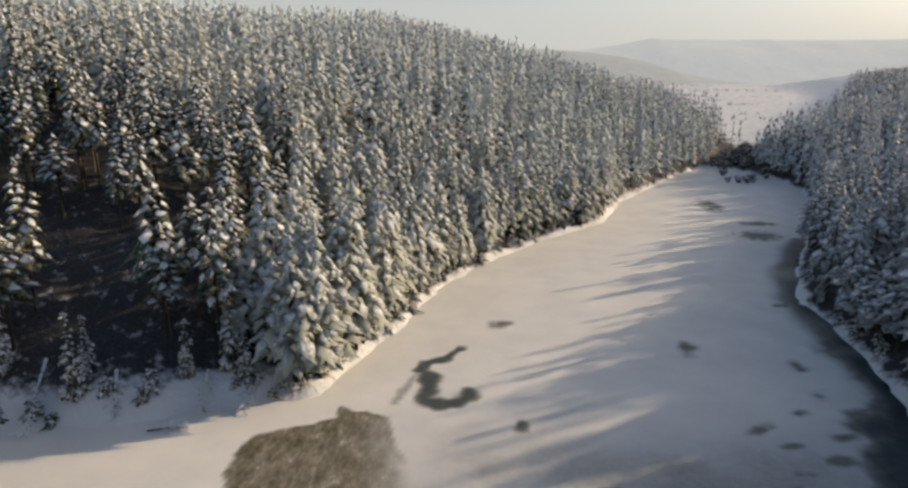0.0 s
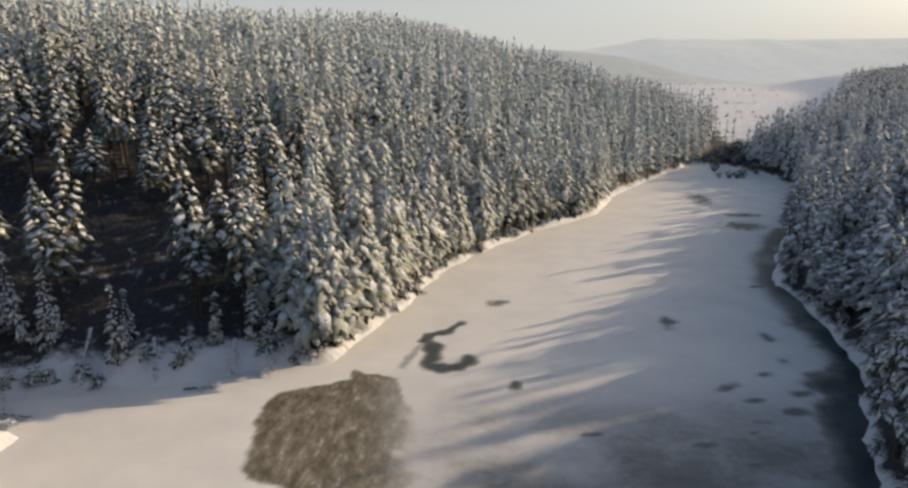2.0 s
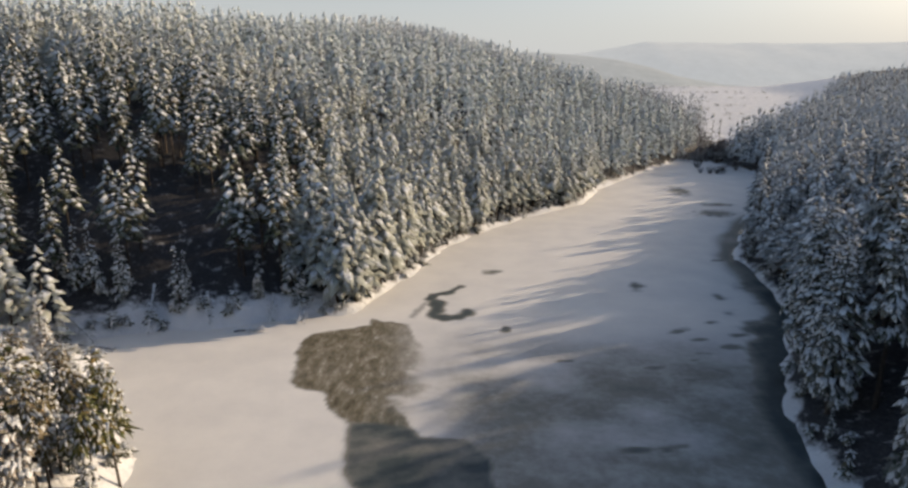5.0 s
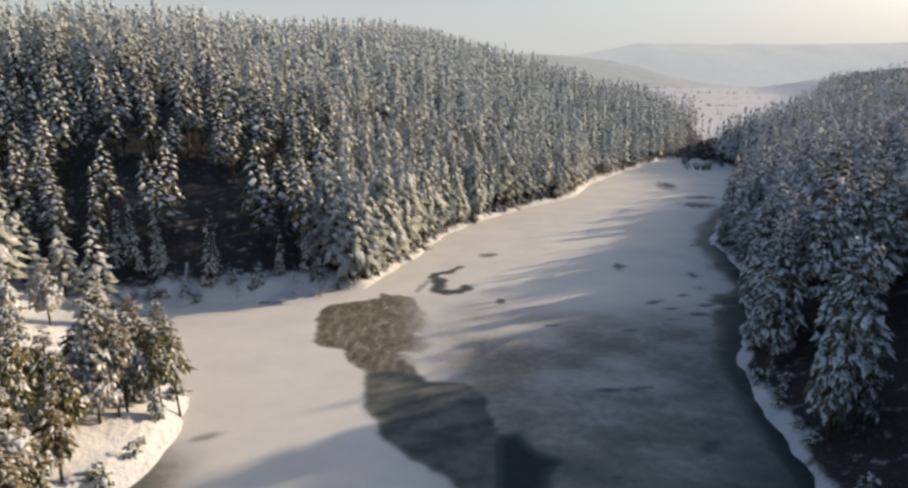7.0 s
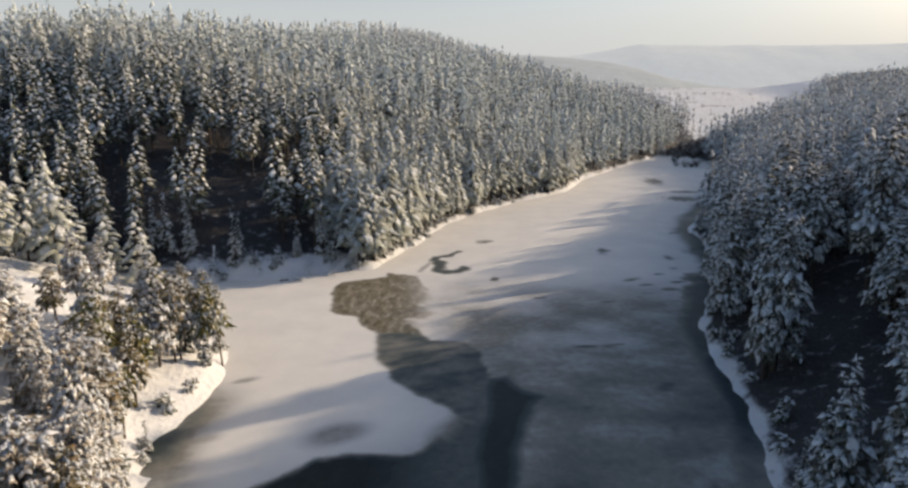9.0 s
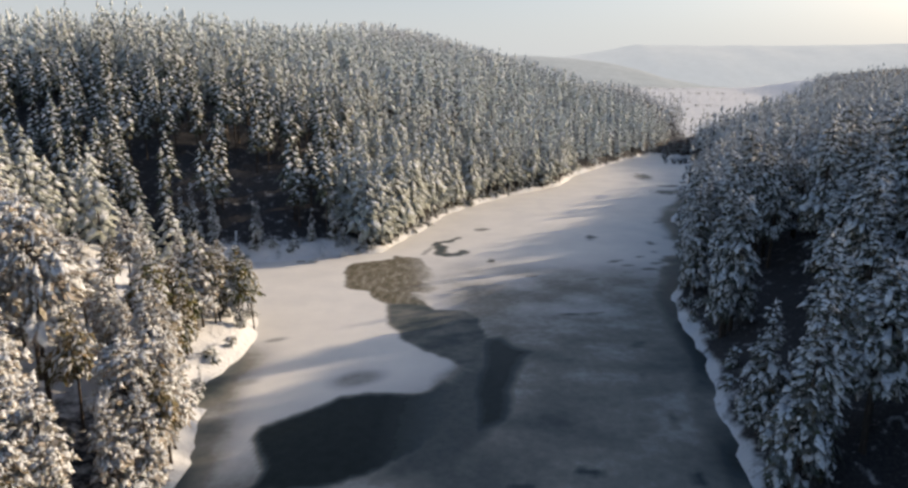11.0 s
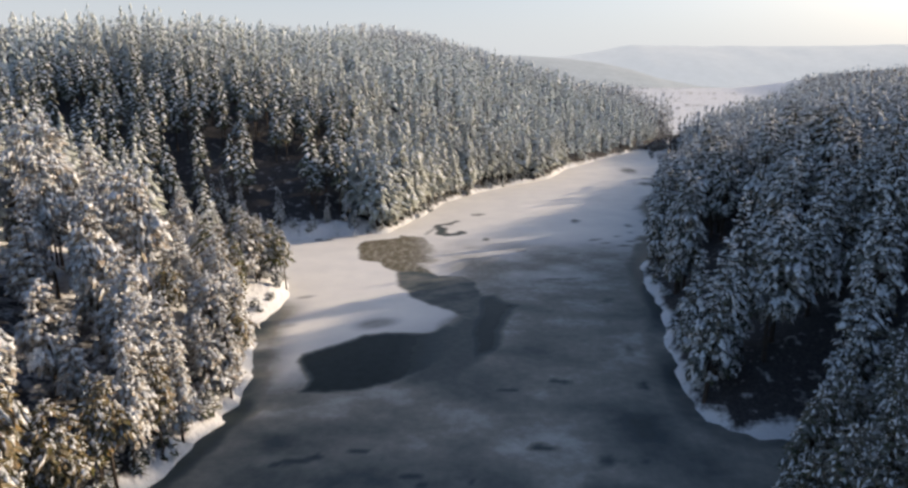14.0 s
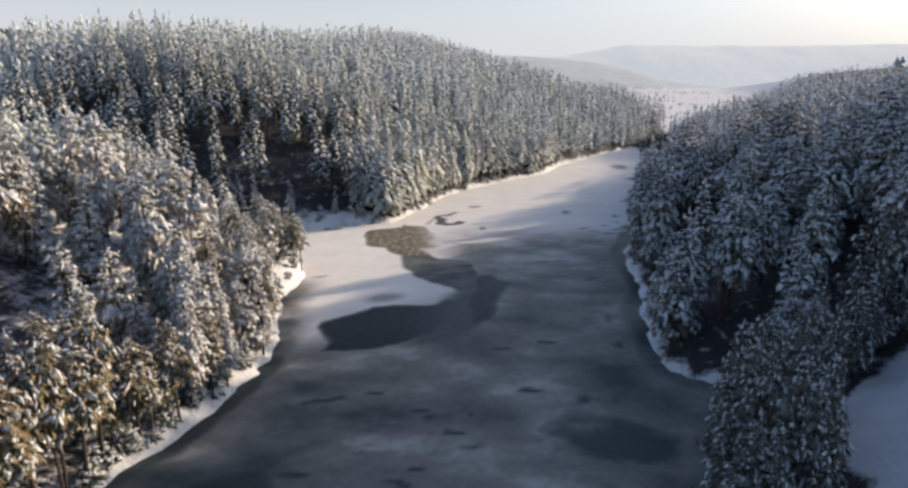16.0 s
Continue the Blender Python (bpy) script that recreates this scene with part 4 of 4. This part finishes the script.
woods("far_right_woods", FAR, far_places[~far_side], "distant conifer forest paled for haze, toned down for hillside shade", DIM_HAZE_NEEDLES, category="forest")
remote_places = np.array(list(zip(*ring(13.5, 9, 430, 1150, 330, 220))))
woods("remote_woods", REMOTE, remote_places, "remote rimed forest paled for haze", HAZE_RIME_NEEDLES)

# ---- young trees and shrubs on the banks ----
young = [tree_thing("young_spruce", (21, 12.0, 0.06, 2.0, 66, 0.85, 2), "young spruce coated in snow standing on the open bank", group="young spruces on the bank"),
         tree_thing("young_spruce", (22, 10.0, 0.05, 1.6, 58, 0.8, 2), "small narrow spruce under snow on the open bank", group="young spruces on the bank")]
YOUNG_AT = [(-52.5, 81.4, 1.0), (-40.2, 86.3, 0.85), (-62.9, 82.1, 0.9), (-70.3, 81.2, 1.12), (-67.7, 81.4, 1.08), (-63.4, 83.2, 1.12), (-52.8, 84.5, 0.7),
            (-74.5, 83.5, 1.05), (-35.0, 89.0, 1.0), (-33.0, 88.3, 0.8), (31.8, -6.0, 0.5), (34.5, -6.5, 0.4), (33.6, 8.0, 0.5), (-31.5, -16.0, 0.45), (-33.5, -27, 0.5),
            (-34.5, 1.0, 0.5), (-36.5, 13.0, 0.42), (40.2, 47.0, 0.4), (60.5, 97.0, 0.5), (64.5, 130, 0.55), (-41.5, 33.5, 0.95), (-38.0, 32.0, 0.8), (48.5, -38.5, 0.62)]
for i, (tx, ty, k) in enumerate(YOUNG_AT):
    tz = float(height(np.array([tx]), np.array([ty]))[0])
    m = pose(tx, ty, tz - 0.1, 0, 0, 47.0 * i) @ Matrix.Diagonal((k, k, k, 1))
    (young[i] if i < 2 else copy_thing(young[i % 2], m)).matrix_basis = m

green = [tree_thing("green_pine", (31, 14.0, 0.46, 3.0, 64, 0.42, 2, 0.40), "round-crowned pine with green needles and little snow", group="green pines on the spit", leaf=GREEN_NEEDLES),
         tree_thing("green_pine", (32, 12.0, 0.42, 2.7, 56, 0.42, 2, 0.33), "low olive-green pine lightly dusted with snow", group="green pines on the spit", leaf=GREEN_NEEDLES)]
GREEN_AT = [(-37.3, 36.0, 0.9), (-39.2, 39.0, 0.95), (-38.0, 33.0, 0.8), (-42.0, 41.0, 1.0), (-44.5, 32.0, 1.0), (-42.0, 22.0, 1.0), (-44.0, 18.5, 0.95), (-47.0, 24.0, 1.05),
            (-38.8, 12.5, 0.7), (-33.8, -20.0, 0.6), (-36.0, -33.0, 0.62), (-38.5, -38.5, 0.7), (-42.0, -35.0, 0.8)]
for i, (tx, ty, k) in enumerate(GREEN_AT):
    tz = float(height(np.array([tx]), np.array([ty]))[0])
    m = pose(tx, ty, tz - 0.1, 0, 0, 61.0 * i) @ Matrix.Diagonal((k, k, k, 1))
    (green[i] if i < 2 else copy_thing(green[i % 2], m)).matrix_basis = m

shrubs = [tree_thing("snowy_shrub", (71, 2.2, 0.04, 1.3, 26, 0.5, 1), "low shrub buried in snow at the shoreline", "shrub", "shrubs along the shore"),
          tree_thing("snowy_shrub", (72, 1.6, 0.03, 1.2, 22, 0.45, 1), "rounded snow-covered bush beside the ice", "shrub", "shrubs along the shore"),
          tree_thing("snowy_shrub", (73, 3.2, 0.04, 1.2, 34, 0.7, 1), "upright twiggy shrub loaded with snow", "shrub", "shrubs along the shore")]


def along(line, gap, rnd):
    out = []
    for (x0, y0), (x1, y1) in zip(line[:-1], line[1:]):
        length = math.hypot(x1 - x0, y1 - y0)
        for k in range(int(length / gap) + 1):
            t = (k + rnd.random()) * gap / length
            if t < 1:
                out.append((x0 + (x1 - x0) * t, y0 + (y1 - y0) * t))
    return out


srnd = random.Random(5)
banks = [(p, 1) for p in along(LEFT_SHORE[3:11], 1.6, srnd)] + [(p, 1) for p in along(LEFT_SHORE[11:22], 2.3, srnd)] + [(p, 1) for p in along(LEFT_SHORE[22:27], 3.6, srnd)] + [(p, 1) for p in along(LEFT_SHORE[26:33], 1.3, srnd)] + [(p, -1) for p in along(RIGHT_SHORE[12:26], 6.5, srnd)]
for i, ((tx, ty), sgn) in enumerate(banks):
    off = srnd.uniform(0.7, 3.2) if sgn > 0 and ty < 8 else srnd.uniform(0.5, 2.2) if sgn > 0 and ty < 60 else srnd.uniform(0.8, 3.6)
    for _ in range(14):      # step away from the ice until it stands on the bank
        if outside_distance(np.array([tx]), np.array([ty]), LAKE)[0] > off:
            break
        tx, ty = tx - 0.4 * sgn, ty + (0.25 if ty > 80 and sgn > 0 else 0.0)
    tz = float(height(np.array([tx]), np.array([ty]))[0])
    k = srnd.uniform(0.55, 1.1)
    m = pose(tx, ty, tz - 0.1, 0, 0, srnd.uniform(0, 360)) @ Matrix.Diagonal((k * srnd.uniform(0.9, 1.4), k, k * srnd.uniform(0.7, 1.1), 1))
    (shrubs[i] if i < 3 else copy_thing(shrubs[srnd.randrange(3)], m)).matrix_basis = m

# ---- fallen trees lying from the bank onto the ice ----
def fallen(seed, length, label):
    rnd = random.Random(seed)
    root = tagged(new("fallen_tree"), label, "fallen tree", "fallen trees on the shore")
    stem, twigs, snow = Bag(), Bag(), Bag()
    def ring_at(t, r):
        return [(t * length, r * math.cos(a), r * math.sin(a) + 0.12 * math.sin(3 * t)) for a in (0, 1.05, 2.09, 3.14, 4.19, 5.24)]
    stations = [0, 0.2, 0.45, 0.7, 1.0]
    v = [p for t in stations for p in ring_at(t, 0.19 * (1.1 - t * 0.8))]
    f = [q for i in range(4) for k in range(6) for q in ((i * 6 + k, i * 6 + (k + 1) % 6, i * 6 + 6 + (k + 1) % 6), (i * 6 + k, i * 6 + 6 + (k + 1) % 6, i * 6 + 6 + k))]
    stem.add(v, f)
    v = [(t * length, w * 0.24 * (1.1 - t * 0.8), 0.13 + h * (1.1 - t * 0.7) + 0.12 * math.sin(3 * t)) for t in stations for w, h in ((-1, 0), (-0.5, 0.16), (0.5, 0.17), (1, 0))]
    f = [q for i in range(4) for k in range(3) for q in ((i * 4 + k, i * 4 + k + 1, i * 4 + 5 + k), (i * 4 + k, i * 4 + 5 + k, i * 4 + 4 + k))]
    snow.add(v, f)
    for _ in range(26):
        t = rnd.uniform(0.35, 1.0)
        a = rnd.choice((-1, 1)) * rnd.uniform(0.4, 1.3)
        L = rnd.uniform(0.8, 2.0) * (1.2 - 0.5 * t)
        o, s, n = frames(a, rnd.uniform(0.0, 0.55))
        at = np.array([t * length, 0, 0.05])
        r0 = 0.04
        twigs.add([at + s * r0, at - s * r0, at + np.array([0, 0, r0]), at + o * L], [(0, 1, 3), (1, 2, 3), (2, 0, 3)])
        axes = np.stack([o * L, s * 0.28, n * L * 0.4])
        snow.add(at + PAD_LOW @ axes, PAD_LOW_F)
    for nm, bag, mat, sm, txt in (("trunk", stem, BARK, True, ""), ("branchwork", twigs, BARK, False, "bare broken branches"), ("snow_load", snow, TREE_SNOW, True, "snow lying along the log")):
        a, b = bag.arrays()
        tagged(new(nm, arrays_mesh(nm, a, b, [mat], smooth=sm)), txt, kind="" if nm == "trunk" else "stuff").parent = root
    return root


FALLEN = [((-59.0, 85.5), (-55.0, 74.3)), ((-49.2, 85.0), (-46.3, 78.6)), ((-38.2, 88.0), (-36.6, 81.8)), ((-31.4, 88.4), (-31.8, 83.0)), ((-42.0, 78.4), (-37.4, 79.4)),
          ((-69.0, 76.0), (-60.5, 70.0)), ((-66.0, 70.0), (-57.5, 69.6)), ((-64.0, 66.5), (-58.0, 68.0))]
for i, ((x0, y0), (x1, y1)) in enumerate(FALLEN):
    length = math.hypot(x1 - x0, y1 - y0)
    ob = fallen(200 + i, length, "snow-crusted fallen tree reaching from the bank onto the ice")
    z0 = max(0.1, float(height(np.array([x0]), np.array([y0]))[0])) + 0.12
    way = Vector((x1 - x0, y1 - y0, 0.14 - z0))
    ob.matrix_basis = Matrix.Translation((x0, y0, z0)) @ way.to_track_quat("X", "Z").to_matrix().to_4x4()

# ---- bare scrub at the lake's head ----
def bare_bush(seed, tall, wide, stems, label):
    """A leafless bush: many forking stems from one stool, with a little snow caught in the forks."""
    rnd = random.Random(seed)
    root = tagged(new("bare_bush"), label, "bush", "bare bushes at the lake head")
    wood, snow = Bag(), Bag()
    def stick(a, b, r):
        way = np.cross(b - a, [0.3, 0.7, 0.2])
        side = way / (np.linalg.norm(way) + 1e-9) * r
        up = np.array([0, 0, r])
        wood.add([a + side, a - side, a + up, b], [(0, 1, 3), (1, 2, 3), (2, 0, 3)])
    for i in range(stems):
        az, lean = rnd.uniform(0, 6.28), rnd.uniform(0.1, 1.0)
        tip = np.array([math.cos(az) * wide * lean, math.sin(az) * wide * lean, tall * rnd.uniform(0.65, 1.0) * (1 - 0.35 * lean)])
        foot = tip * np.array([0.15, 0.15, 0])
        stick(foot - np.array([0, 0, 0.2]), tip, 0.10)
        for j in range(7):
            t = rnd.uniform(0.3, 0.95)
            at = foot + (tip - foot) * t
            end = at + np.array([rnd.uniform(-1, 1), rnd.uniform(-1, 1), rnd.uniform(0.2, 1.1)]) * tall * 0.17
            stick(at, end, 0.07)
            if rnd.random() < 0.35:
                o, sd, up = frames(rnd.uniform(0, 6.28), 0.2)
                snow.add(at + PAD_LOW @ np.stack([o * 0.7, sd * 0.5, up * 0.5]), PAD_LOW_F)
    for nm, bag, mat, txt in (("branchwork", wood, BARK, "tangle of bare brown twigs"), ("snow_load", snow, TREE_SNOW, "scraps of snow in the forks")):
        a, b = bag.arrays()
        tagged(new(nm, arrays_mesh(nm, a, b, [mat])), txt, kind="stuff").parent = root
    return root


brnd = random.Random(31)
bushes = [bare_bush(401, 8.0, 3.4, 34, "tall leafless brown bush at the head of the lake"), bare_bush(402, 6.0, 3.0, 30, "bushy bare shrub with scraps of snow"), bare_bush(403, 4.0, 2.6, 26, "low bare thicket standing at the ice edge")]
at_head = [(108, 297.5, 2), (112, 296, 2), (115.5, 295, 2), (118.5, 296.5, 2), (121, 305, 2), (130, 310, 2), (133, 319, 1), (137, 330, 1), (128, 318, 2), (113, 318, 2)]
while len(at_head) < 90:
    bx, by = brnd.uniform(104, 205), brnd.uniform(338, 436)
    if -6 < bx - 118 - 0.62 * (by - 345) < 34:
        at_head.append((bx, by, 0 if brnd.random() < 0.65 else 1))
for i, (tx, ty, kind) in enumerate(at_head):
    tz = max(0.0, float(height(np.array([tx]), np.array([ty]))[0]))
    k = brnd.uniform(0.8, 1.2)
    m = pose(tx, ty, tz, 0, 0, brnd.uniform(0, 360)) @ Matrix.Diagonal((k, k, k, 1))
    first = [j for j, p in enumerate(at_head) if p[2] == kind][0]
    (bushes[kind] if i == first else copy_thing(bushes[kind], m)).matrix_basis = m

# ---- hedges on the far field ----
hr = np.random.RandomState(4)
hx, hy = [], []
for (x0, y0), (x1, y1), n in (((205, 640), (300, 672), 14), ((170, 760), (300, 775), 12), ((225, 700), (350, 722), 12), ((160, 880), (330, 900), 18), ((300, 830), (420, 850), 14),
                              ((170, 1000), (300, 985), 34), ((260, 950), (470, 985), 22), ((200, 1120), (480, 1090), 50), ((150, 1230), (420, 1240), 46)):
    t = hr.uniform(0, 1, n) ** hr.choice([0.6, 1.0, 1.6])
    hx += list(x0 + (x1 - x0) * t + hr.uniform(-2, 2, n)); hy += list(y0 + (y1 - y0) * t + hr.uniform(-7, 7, n))
hx, hy = np.array(hx), np.array(hy)
woods("field_hedges", HEDGE, np.array(list(zip(hx, hy, height(hx, hy)))),
      "rows of frosted hedge bushes crossing the open field", MID_NEEDLES, category="hedge", low=0.35, high=0.8)
